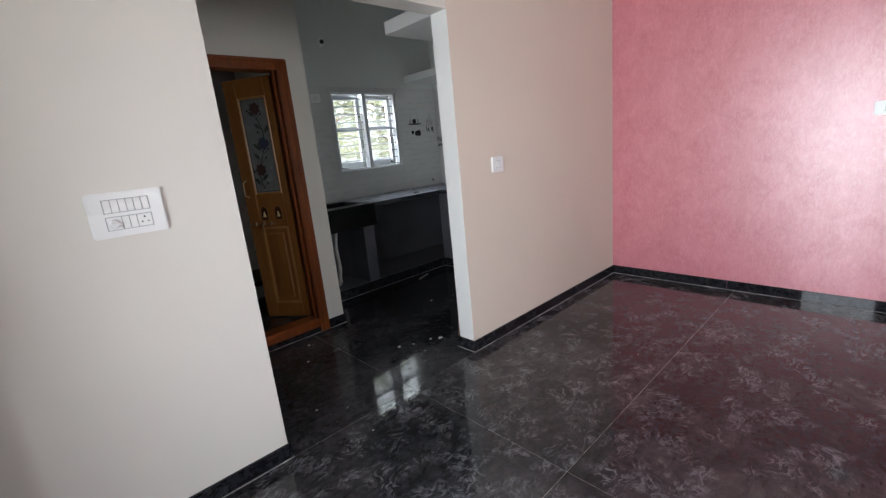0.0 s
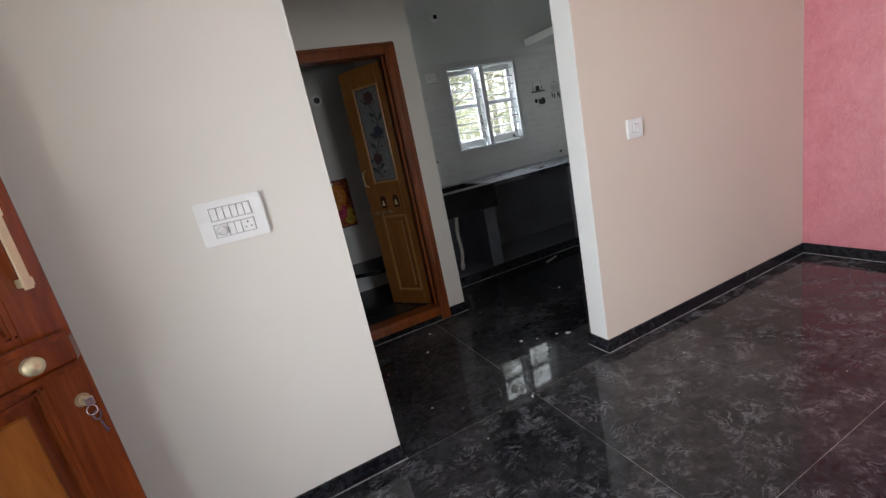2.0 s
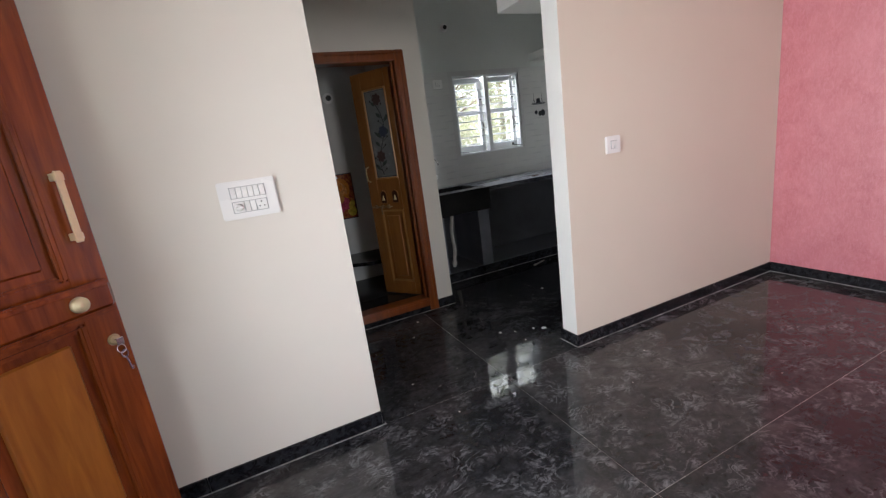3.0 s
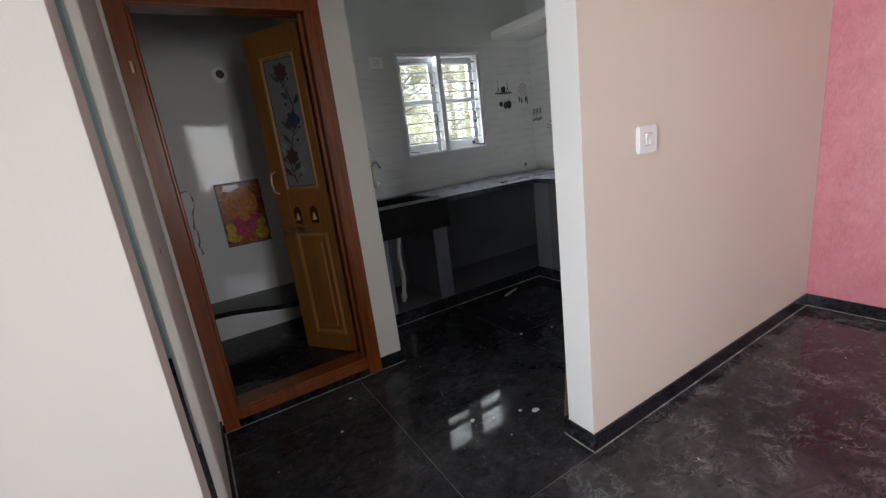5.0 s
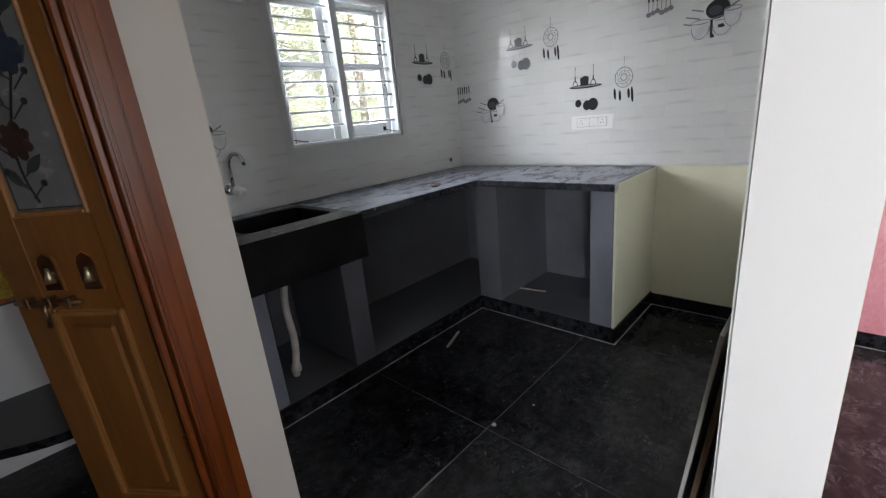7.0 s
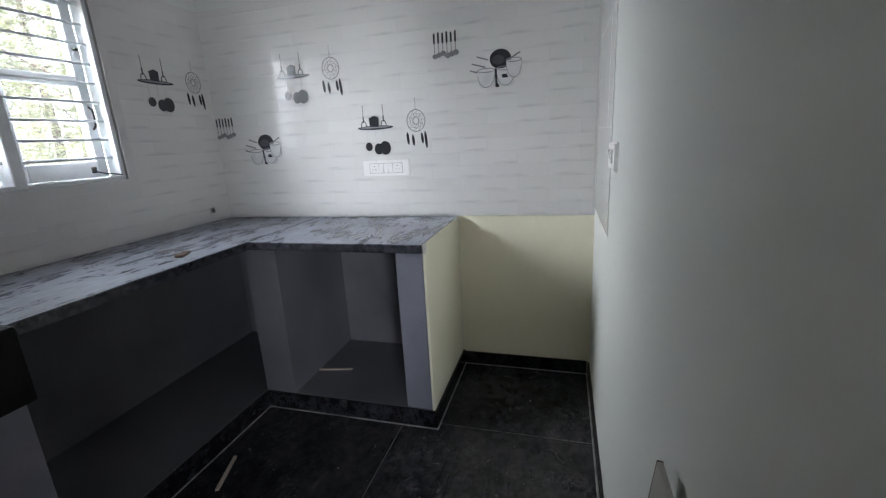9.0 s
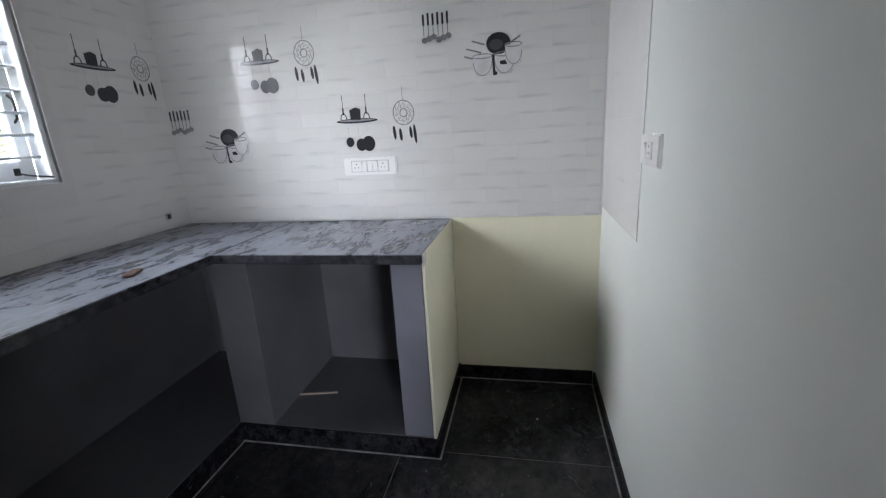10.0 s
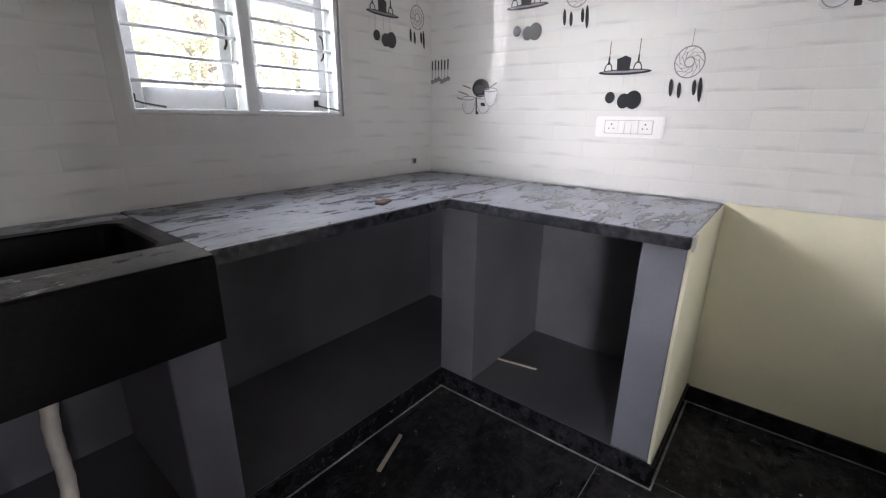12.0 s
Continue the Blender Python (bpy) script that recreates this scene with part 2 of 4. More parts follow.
WALL = surface("cream wall paint", (0.735, 0.695, 0.635), 0.62, vary=0.05, coarse=0.9, fine=180, relief=0.06)
# Cream paint with the pink wall's bounced light mixed into its colour.
WALLBOUNCE = surface("cream wall paint with pink bounce", (0.745, 0.65, 0.555), 0.62, vary=0.05, coarse=0.9, fine=180, relief=0.06)
# The cool light on the jamb is put into this whiter colour.
JAMBLIT = surface("cream jamb paint whitened by light", (0.81, 0.80, 0.77), 0.6, vary=0.04, coarse=1.2, fine=180, relief=0.06)
KWALL = surface("pale grey wall paint", (0.69, 0.71, 0.68), 0.6, vary=0.05, coarse=1.1, fine=180, relief=0.06)
BLUE = surface("pale blue wall paint", (0.40, 0.52, 0.56), 0.6, vary=0.06, coarse=1.0, fine=160, relief=0.06)
CREAM = surface("pale yellow wall paint", (0.80, 0.77, 0.60), 0.55, vary=0.06, coarse=1.4, fine=150, relief=0.06)
CEIL = surface("white ceiling paint", (0.80, 0.79, 0.77), 0.7, vary=0.03, fine=150, relief=0.05)
PINK = pink_mat()
GRAN = granite_mat("polished black granite", 0.82, 0.2, 0.13)
GRANK = granite_mat("black kitchen granite", 0.2, 0.14, 0.38, 0.2)
SKIRT = granite_mat("black granite skirting", 0.13, 0.02, 0.12)
COUNTER = counter_mat()
RIM = counter_mat("dusty sink rim", 0.5, (0.30, 0.28, 0.26))
SINKM = surface("black granite sink", (0.008, 0.007, 0.007), 0.4, vary=0.7, coarse=5, fine=90, relief=0.05, spec=0.12)
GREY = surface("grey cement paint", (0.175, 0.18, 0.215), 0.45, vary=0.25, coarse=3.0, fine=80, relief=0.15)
# Same grey paint, darkened so the niches' shade sits in the colour.
GREYSHADE = surface("grey cement paint in niche shade", (0.14, 0.141, 0.156), 0.5, vary=0.3, coarse=2.5, fine=80, relief=0.15)
GROUT = surface("white grout", (0.38, 0.37, 0.36), 0.8, vary=0.75, coarse=9, fine=70, relief=0.2)
TILE = tile_mat()
JOINT = surface("tile joint", (0.63, 0.625, 0.615), 0.5, vary=0.06, coarse=3, fine=90, relief=0.05)
DOORW = wood_mat("varnished teak", (0.13, 0.024, 0.005), (0.34, 0.078, 0.014), 0.26)
PANELW = wood_mat("golden teak panel", (0.30, 0.09, 0.015), (0.48, 0.18, 0.03), 0.3, (26, 26, 3))
FRAMEW = wood_mat("red brown varnished frame", (0.14, 0.030, 0.005), (0.28, 0.068, 0.009), 0.28)
INSETW = wood_mat("dark stained inset", (0.03, 0.008, 0.003), (0.07, 0.018, 0.006), 0.3)
LEAFW = wood_mat("honey brown painted door", (0.21, 0.080, 0.015), (0.30, 0.122, 0.026), 0.42, coat=0.15)
LEAFL = wood_mat("light carved edge", (0.32, 0.145, 0.04), (0.42, 0.21, 0.065), 0.4, coat=0.15)
PLASTIC = surface("white plastic", (0.85, 0.84, 0.83), 0.28, vary=0.02, fine=200, relief=0.01)
PLASTICG = surface("grey plastic gap", (0.42, 0.42, 0.43), 0.4, vary=0.05, relief=0.01)
BLACK = surface("black paint", (0.02, 0.02, 0.02), 0.45, vary=0.2, relief=0.03)
INK = surface("dark print", (0.035, 0.037, 0.042), 0.15, vary=0.2, relief=0.0)
INKG = surface("grey print", (0.26, 0.26, 0.28), 0.15, vary=0.25, coarse=30, relief=0.0)
INKD = surface("soft black print", (0.08, 0.08, 0.09), 0.15, vary=0.2, relief=0.0)
INKL = surface("pale grey print", (0.66, 0.66, 0.67), 0.15, vary=0.12, coarse=25, relief=0.0)
BRASS = surface("aged brass", (0.80, 0.68, 0.42), 0.42, metal=1.0, vary=0.25, coarse=30, fine=120, relief=0.1)
BRONZE = surface("dark aged brass", (0.30, 0.20, 0.12), 0.38, metal=1.0, vary=0.3, coarse=30, fine=120, relief=0.1)
GOLD = surface("pale gold lacquer", (0.86, 0.75, 0.50), 0.45, metal=0.7, vary=0.12, coarse=30, fine=120, relief=0.05)
STEEL = surface("chrome", (0.70, 0.70, 0.71), 0.16, metal=1.0, vary=0.06, fine=120, relief=0.02)
WINW = surface("white window enamel", (0.76, 0.78, 0.80), 0.35, vary=0.04, fine=120, relief=0.03)
RODM = surface("grille enamel", (0.72, 0.74, 0.77), 0.4, vary=0.06, fine=120, relief=0.03)
PIPEM = surface("dusty white pipe", (0.62, 0.58, 0.52), 0.5, vary=0.2, coarse=12, relief=0.1)
PLY = surface("grey faced board", (0.42, 0.41, 0.37), 0.6, vary=0.12, coarse=4, relief=0.1)
PLYE = wood_mat("raw board edge", (0.06, 0.035, 0.02), (0.16, 0.09, 0.05), 0.7, coat=0.0)
STICKW = surface("pale wood strip", (0.46, 0.40, 0.32), 0.7, vary=0.15, fine=90, relief=0.2)
ETCH = surface("frosted etched glass", (0.21, 0.222, 0.226), 0.25, vary=0.12, coarse=20, relief=0.05)
PETALR = surface("maroon glass paint", (0.058, 0.028, 0.026), 0.3, vary=0.2, relief=0.02)
PETALG = surface("dark green glass paint", (0.035, 0.055, 0.045), 0.3, vary=0.2, relief=0.02)
PETALB = surface("blue glass paint", (0.034, 0.045, 0.078), 0.3, vary=0.2, relief=0.02)
POSTER = poster_mat()
POSTO = surface("orange print", (0.60, 0.24, 0.07), 0.15, vary=0.5, coarse=55, relief=0.0, spec=0.15)
POSTH = surface("bright orange print", (0.62, 0.20, 0.03), 0.15, vary=0.45, coarse=40, relief=0.0, spec=0.15)
POSTY = surface("yellow print", (0.62, 0.42, 0.06), 0.15, vary=0.5, coarse=55, relief=0.0, spec=0.15)
POSTP = surface("rose print", (0.52, 0.07, 0.12), 0.15, vary=0.5, coarse=55, relief=0.0, spec=0.15)
GLASS = glass_mat()
LEAVES = leaf_mat()
GLOW = glow_mat()
BARK = surface("bark", (0.14, 0.10, 0.07), 0.9, vary=0.4, coarse=8, fine=40, relief=0.6)
EARTH = surface("dry soil and grass", (0.16, 0.15, 0.09), 0.95, vary=0.4, coarse=0.7, fine=20, relief=0.5)
CHIP = surface("plaster crumb", (0.60, 0.58, 0.55), 0.9, vary=0.2, coarse=20, relief=0.3)


# ---- mesh tools ----
def box(bm, x0, x1, y0, y1, z0, z1, bev=0.0, seg=1):
    made = bmesh.ops.create_cube(bm, size=1.0)["verts"]
    for v in made:
        v.co = Vector((x0 + (v.co.x + 0.5) * (x1 - x0), y0 + (v.co.y + 0.5) * (y1 - y0), z0 + (v.co.z + 0.5) * (z1 - z0)))
    if bev:
        edges = list({e for v in made for e in v.link_edges})
        bmesh.ops.bevel(bm, geom=edges, offset=bev, segments=seg, affect="EDGES", clamp_overlap=True)
    return bm


def boxed(*a, **k):
    return box(bmesh.new(), *a, **k)


def tube(bm, pts, r, sides=10, caps=True):
    """A round tube of radius r (or a list of radii) along points."""
    pts = [Vector(p) for p in pts]
    rad = r if isinstance(r, (list, tuple)) else [r] * len(pts)
    rings = []
    side = None
    for i, p in enumerate(pts):
        d = (pts[min(i + 1, len(pts) - 1)] - pts[max(i - 1, 0)]).normalized()
        if side is None:
            side = d.orthogonal().normalized()
        side = (side - d * side.dot(d)).normalized()
        up = d.cross(side)
        rings.append([bm.verts.new(p + (side * math.cos(a) + up * math.sin(a)) * rad[i]) for a in (2 * math.pi * k / sides for k in range(sides))])
    for a, b in zip(rings, rings[1:]):
        for k in range(sides):
            bm.faces.new((a[k], a[(k + 1) % sides], b[(k + 1) % sides], b[k])).smooth = True
    if caps:
        bm.faces.new(rings[0][::-1])
        bm.faces.new(rings[-1])
    return bm


def tubed(*a, **k):
    return tube(bmesh.new(), *a, **k)


def plate(bm, outline, y0, y1):
    """A flat shape given in x and z, from depth y0 to y1."""
    back = [bm.verts.new((x, y0, z)) for x, z in outline]
    front = [bm.verts.new((x, y1, z)) for x, z in outline]
    bm.faces.new(back)
    bm.faces.new(front[::-1])
    n = len(outline)
    for k in range(n):
        bm.faces.new((back[k], front[k], front[(k + 1) % n], back[(k + 1) % n]))
    return bm


def oval(cx, cz, rx, rz, n=20, turn=0.0):
    c, s = math.cos(turn), math.sin(turn)
    pts = ((rx * math.cos(2 * math.pi * k / n), rz * math.sin(2 * math.pi * k / n)) for k in range(n))
    return [(cx + c * x - s * z, cz + s * x + c * z) for x, z in pts]


def bar(bm, x0, z0, x1, z1, w, y0, y1):
    """A straight stroke of width w in x and z."""
    d = Vector((x1 - x0, z1 - z0)).normalized()
    nx, nz = -d.y * w / 2, d.x * w / 2
    return plate(bm, [(x0 + nx, z0 + nz), (x1 + nx, z1 + nz), (x1 - nx, z1 - nz), (x0 - nx, z0 - nz)], y0, y1)


def ring(bm, cx, cz, rx, rz, w, y0, y1, n=28, a0=0.0, a1=2 * math.pi):
    for k in range(n):
        a, b = a0 + (a1 - a0) * k / n, a0 + (a1 - a0) * (k + 1) / n
        q = [(cx + (rx + s) * math.cos(t), cz + (rz + s) * math.sin(t)) for t, s in ((a, w / 2), (b, w / 2), (b, -w / 2), (a, -w / 2))]
        plate(bm, q, y0, y1)
    return bm


def part(name, bm, material, parent=None, label=""):
    """Links a bmesh as one mesh object under a thing or part."""
    bmesh.ops.recalc_face_normals(bm, faces=bm.faces)
    me = bpy.data.meshes.new(name)
    bm.to_mesh(me)
    bm.free()
    me.materials.append(material)
    ob = new(name, me)
    ob.parent = parent
    if label:
        ob["label"] = label
    return ob


def thing(name, m, label, category, group=""):
    ob = new(name)
    ob.empty_display_size = 0.1
    ob.matrix_basis = m
    return tagged(ob, label, category, group)


def solid(name, bm, material, label, category, group="", kind="structure"):
    return tagged(part(name, bm, material), label, category, group, kind)


# ---- structure ----
H = 2.95          # ceiling height
YS, YN = 1.768, 1.897   # hall wall, south and north faces
WX0, WX1, WZ0, WZ1 = 2.35, 3.185, 1.18, 2.005   # kitchen window opening
JX = 1.808         # east jamb of the passage opening
NY, EX = 4.09, 3.81     # inner faces of the kitchen's north and east walls

wall_hall_west = solid("wall_hall_west", boxed(-1.25, 0.522, YS, YN, 0, H, bev=0.0012), WALL, "cream painted wall beside the passage opening", "wall")
wall_hall_east = solid("wall_hall_east", boxed(JX, 3.81, YS, YN, 0, H, bev=0.0012), WALLBOUNCE, "partition wall between hall and kitchen, pink bounce light in its cream colour", "wall")
# Thin sheet over the jamb face that carries the whitened colour.
wall_jamb = solid("wall_jamb", boxed(JX - 0.0015, JX, YS + 0.001, YN - 0.001, 0.078, 2.078), JAMBLIT, "jamb of the passage opening, cool side light in its whitened colour", "wall")
wall_lintel = solid("wall_lintel", boxed(0.522, JX, YS + 0.002, YN - 0.002, 2.078, H), WALL, "cream painted lintel over the passage opening", "wall")
wall_pink = solid("wall_pink", boxed(EX, 4.0, -2.2, YN, 0, H), PINK, "pink textured pearl feature wall", "wall")
wall_kitchen_east = solid("wall_kitchen_east", boxed(EX, 4.0, YN, 4.3, 0, H), KWALL, "pale painted kitchen wall behind white tiles", "wall")


def holed_wall(x0, x1, y0, y1, z0, z1, hx0, hx1, hz0, hz1):
    bm = bmesh.new()
    box(bm, x0, hx0, y0, y1, z0, z1)
    box(bm, hx1, x1, y0, y1, z0, z1)
    box(bm, hx0, hx1, y0, y1, z0, hz0)
    box(bm, hx0, hx1, y0, y1, hz1, z1)
    return bm


wall_kitchen_north = solid("wall_kitchen_north", holed_wall(1.44, EX, NY, 4.3, 0, H, WX0, WX1, WZ0, WZ1), KWALL, "pale painted outer wall with a window opening", "wall")
wall_shrine_back = solid("wall_shrine_back", boxed(0.42, 1.44, NY, 4.3, 0, H), TILE, "glossy white tiled back wall of the prayer room", "wall")
wall_shrine_front = solid("wall_shrine_front", holed_wall(0.53, 1.55, 3.005, 3.115, 0, H, 0.545, 1.41, 0, 2.04), WALL, "cream painted wall round the prayer room door", "wall")
wall_shrine_east = solid("wall_shrine_east", boxed(1.44, 1.55, 3.115, NY, 0, H), KWALL, "pale wall between prayer room and kitchen", "wall")
wall_shrine_west = solid("wall_shrine_west", boxed(0.42, 0.53, 3.005, NY, 0, H), TILE, "white wall of the prayer room", "wall")
bm = boxed(0.502, 0.53, 2.24, 3.005, 0, H, bev=0.004)
wall_pier = solid("wall_pier", bm, WALL, "cream plastered pier beside the side room opening", "wall")
part("bolt_hole", tubed([(0.531, 2.49, 1.04), (0.5318, 2.49, 1.04)], 0.011, 14), BLACK, wall_pier, "small dark bolt hole")
part("plaster_lump", boxed(0.53, 0.536, 2.93, 2.99, 1.40, 1.47, bev=0.003), WALL, wall_pier, "chipped plaster lump")
wall_pier_head = solid("wall_pier_head", boxed(0.504, 0.528, YN, 2.24, 2.06, H), WALL, "cream lintel over the side room opening", "wall")
# The opening is unseen, added to let light into the side room.
wall_side_north = solid("wall_side_north", holed_wall(-1.25, 0.42, NY, 4.3, 0, H, -0.85, 0.0, 1.15, 2.05), BLUE, "pale blue wall of the side room", "wall")
bm = bmesh.new()
box(bm, -1.45, -1.25, YS, 4.3, 0, H)
wall_side_west = solid("wall_side_west", bm, BLUE, "pale blue painted side room wall", "wall")
bm = bmesh.new()
box(bm, -1.25, -1.05, -2.2, -0.08, 0, H)
box(bm, -1.25, -1.05, 0.93, YS, 0, H)
box(bm, -1.25, -1.05, -0.08, 0.93, 2.1, H)
wall_hall_entry = solid("wall_hall_entry", bm, WALL, "cream painted wall with the entrance doorway", "wall")
wall_hall_south = solid("wall_hall_south", holed_wall(-1.25, 4.0, -2.2, -2.0, 0, H, 0.96, 1.68, 0.92, 2.1), WALL, "cream painted hall wall with a window opening", "wall")
ceiling = solid("ceiling", boxed(-1.45, 4.0, -2.2, 4.3, H, H + 0.15), CEIL, "white painted concrete ceiling", "ceiling")
floor = solid("floor", boxed(-1.45, 4.0, -2.2, 4.3, -0.2, -0.0012), GROUT, "polished black granite slab floor with pale joints", "floor")
shrine_floor = solid("shrine_floor", boxed(0.53, 1.44, 3.115, NY, 0.0, 0.105), GRANK, "raised black granite floor of the prayer room", "floor")
# Two unseen slabs, added only to block the sun from the hall's openings.
solid("sun_block_south", boxed(-3.2, 4.2, -4.6, -2.2, 2.5, 2.65), CEIL, "unseen slab added to keep sun out of the hall window", "roof")
solid("sun_block_west", boxed(-3.4, -1.45, -2.2, 4.3, 2.5, 2.65), CEIL, "unseen slab added to keep sun out of the entrance", "roof")
solid("backdrop", boxed(-45, 65, 24.0, 24.05, -0.35, 50), GLOW, "bright hazy sky behind the trees", "backdrop")
ground = solid("ground", boxed(-300, 300, -300, 300, -0.5, -0.35), EARTH, "dry ground with patchy grass outside", "ground")

# concrete lofts of the kitchen
solid("loft_south", boxed(1.93, EX - 0.45, YN, 2.5, 2.125, 2.21, bev=0.004), CEIL, "white painted concrete storage loft over the passage side", "loft")
solid("loft_east", boxed(3.36, EX, YN + 0.001, NY, 2.115, 2.19, bev=0.004), CEIL, "white painted concrete loft over the worktop", "loft")

# cream paint below the tiles in the kitchen nook
solid("dado_nook", boxed(EX - 0.006, EX, YN, 2.6, 0, 0.882), CREAM, "pale yellow painted lower kitchen wall", "wall")
solid("wall_kitchen_south_paint", boxed(JX + 0.004, EX - 0.006, YN, YN + 0.004, 0, 2.12), KWALL, "pale grey kitchen side of the partition wall", "wall")


def skirting(name, x0, x1, y0, y1, z0=0.0, z1=0.076):
    """A run of granite skirting, cut into lengths, with a line of grout at its foot."""
    base = tagged(new(name), "black granite skirting with pale grout line", "baseboard", "", "structure")
    along = x1 - x0 > y1 - y0
    a, b = (x0, x1) if along else (y0, y1)
    n = max(1, round((b - a) / 0.95))
    for k in range(n):
        p, q = a + (b - a) * k / n + 0.0012, a + (b - a) * (k + 1) / n - 0.0012
        c = (p, q, y0, y1) if along else (x0, x1, p, q)
        part("length", boxed(*c, z0 + 0.003, z1, bev=0.0015), SKIRT, base)
    g = 0.0042
    part("grout_line", boxed(x0 - g, x1 + g, y0 - g, y1 + g, z0 - 0.004, z0 + 0.003), GROUT, base, "white grout smear")
    return base


T = 0.011
skirting("baseboard_1", -1.05, 0.522, YS - T, YS)
skirting("baseboard_2", JX - T, EX, YS - T, YS)
skirting("baseboard_3", EX - T, EX, -2.0, YS - T)
skirting("baseboard_4", 0.522, 0.522 + T, YS - T, YN + T)
skirting("baseboard_5", JX - T, JX, YS, YN)
skirting("baseboard_6", JX - T, EX - 0.017, YN + 0.004, YN + 0.015)
skirting("baseboard_7", EX - 0.017, EX - 0.006, YN + 0.015, 2.595)
skirting("baseboard_8", 1.41, 1.55 + T, 3.005 - T, 3.005)
skirting("baseboard_9", 0.53, 1.41, 3.005 - T, 3.005, 0.0, 0.045)
skirting("baseboard_10", 0.53, 0.53 + T, 2.23, 2.994)
skirting("baseboard_11", 1.55, 1.55 + T, 3.005, 3.5)
skirting("baseboard_12", 3.2 - T, 3.2, 2.6 - T, 3.5 - T, 0.0, 0.09)
skirting("baseboard_13", 1.55 + T, 3.2, 3.5 - T, 3.5, 0.0, 0.09)
skirting("baseboard_14", 3.2, EX - 0.017, 2.6 - T, 2.6, 0.0, 0.09)
skirting("baseboard_15", -1.25, 0.41, NY - T, NY)

# ---- kitchen worktop and its supports ----
worktop = thing("worktop", pose(0, 0, 0), "L-shaped black granite worktop under smeared white dust", "worktop")
part("slab", boxed(2.2645, EX - 0.01, 3.442, NY - 0.008, 0.842, 0.88, bev=0.0025, seg=2), COUNTER, worktop)
part("slab", boxed(3.165, EX - 0.01, 2.604, 3.4414, 0.842, 0.8795, bev=0.0025, seg=2), COUNTER, worktop)
part("slab", boxed(1.55, 2.264, 3.9625, NY - 0.008, 0.842, 0.88, bev=0.004), COUNTER, worktop)

counter_base = thing("counter_base", pose(0, 0, 0), "grey painted masonry counter supports with open niches", "counter base")
part("plinth", boxed(1.55, EX, 3.5, NY, 0, 0.092), GREYSHADE, counter_base)
part("plinth", boxed(3.2, EX, 2.612, 3.5, 0, 0.092), GREYSHADE, counter_base)
part("pier", boxed(1.62, 1.785, 3.5, 4.06, 0.092, 0.66, bev=0.004), GREY, counter_base)
part("pier", boxed(2.16, 2.284, 3.5, 4.06, 0.092, 0.671, bev=0.004), GREY, counter_base)
part("pier_head", boxed(2.266, 2.284, 3.5, 4.06, 0.671, 0.842), GREY, counter_base)
part("partition", boxed(3.2, EX - 0.02, 3.33, 3.5, 0.092, 0.842, bev=0.0008), GREYSHADE, counter_base)
part("pier", boxed(3.2, EX - 0.02, 2.613, 2.735, 0.092, 0.842, bev=0.004), GREY, counter_base)
part("back_panel", boxed(1.55, EX, NY - 0.02, NY - 0.002, 0.092, 0.842), GREYSHADE, counter_base)
part("back_panel", boxed(EX - 0.02, EX - 0.002, 2.735, NY - 0.02, 0.092, 0.842), GREYSHADE, counter_base)
part("end_face", boxed(3.202, EX - 0.006, 2.602, 2.613, 0.0, 0.876, bev=0.002), CREAM, counter_base, "pale yellow painted end face")

# sink: a granite trough with a deep front
sink = thing("kitchen_sink", pose(0, 0, 0), "black granite trough sink with a deep plain front", "sink")
S0, S1, F0, F1, B0, B1 = 1.552, 2.264, 3.405, 3.962, 0.672, 0.881
bm = bmesh.new()


def rounded(x0, x1, y0, y1, r, z, n=5):
    pts = []
    for cx, cy, a in ((x1 - r, y1 - r, 0), (x0 + r, y1 - r, 90), (x0 + r, y0 + r, 180), (x1 - r, y0 + r, 270)):
        pts += [(cx + r * math.cos(radians(a + 90 * k / n)), cy + r * math.sin(radians(a + 90 * k / n)), z) for k in range(n + 1)]
    return pts


loops = [rounded(S0, S1, F0, F1, 0.006, B1), rounded(S0, S1, F0 - 0.004, F1, 0.006, B1 - 0.006), rounded(S0, S1, F0 - 0.004, F1, 0.006, B0)]
hole = [rounded(1.79, 2.222, 3.565, 3.925, 0.05, B1), rounded(1.795, 2.217, 3.57, 3.92, 0.05, B1 - 0.006), rounded(1.81, 2.20, 3.585, 3.905, 0.06, B0 + 0.03)]
ring_v = [[bm.verts.new(p) for p in lp] for lp in (*loops[::-1], *hole)]
for a, b in zip(ring_v, ring_v[1:]):
    for k in range(len(a)):
        bm.faces.new((a[k], a[(k + 1) % len(a)], b[(k + 1) % len(a)], b[k]))
bm.faces.new(ring_v[-1])
bm.faces.new(ring_v[0][::-1])
part("basin", bm, SINKM, sink)
part("rim_dust", boxed(S0, S1 - 0.004, F0 + 0.002, 3.56, B1, B1 + 0.0012), RIM, sink, "dust smeared front rim")
part("drain", tubed([(2.0, 3.745, B0 + 0.028), (2.0, 3.745, B0 + 0.036)], 0.04, 18), STEEL, sink, "round steel drain")

pipe = thing("waste_pipe", pose(-0.048, 0, 0), "dusty white corrugated waste pipe under the sink", "pipe")
pts = [(2.02 + 0.004 * math.sin(k * 0.5) - 0.045 * k / 24, 3.7 + 0.02 * math.sin(k * 0.25), 0.67 - 0.575 * k / 24) for k in range(25)]
part("hose", tubed(pts, [0.017 + 0.0018 * (k % 2) for k in range(25)], 12), PIPEM, pipe)
part("collar", tubed([(1.979, 3.695, 0.15), (1.977, 3.693, 0.118)], 0.026, 14), PIPEM, pipe)

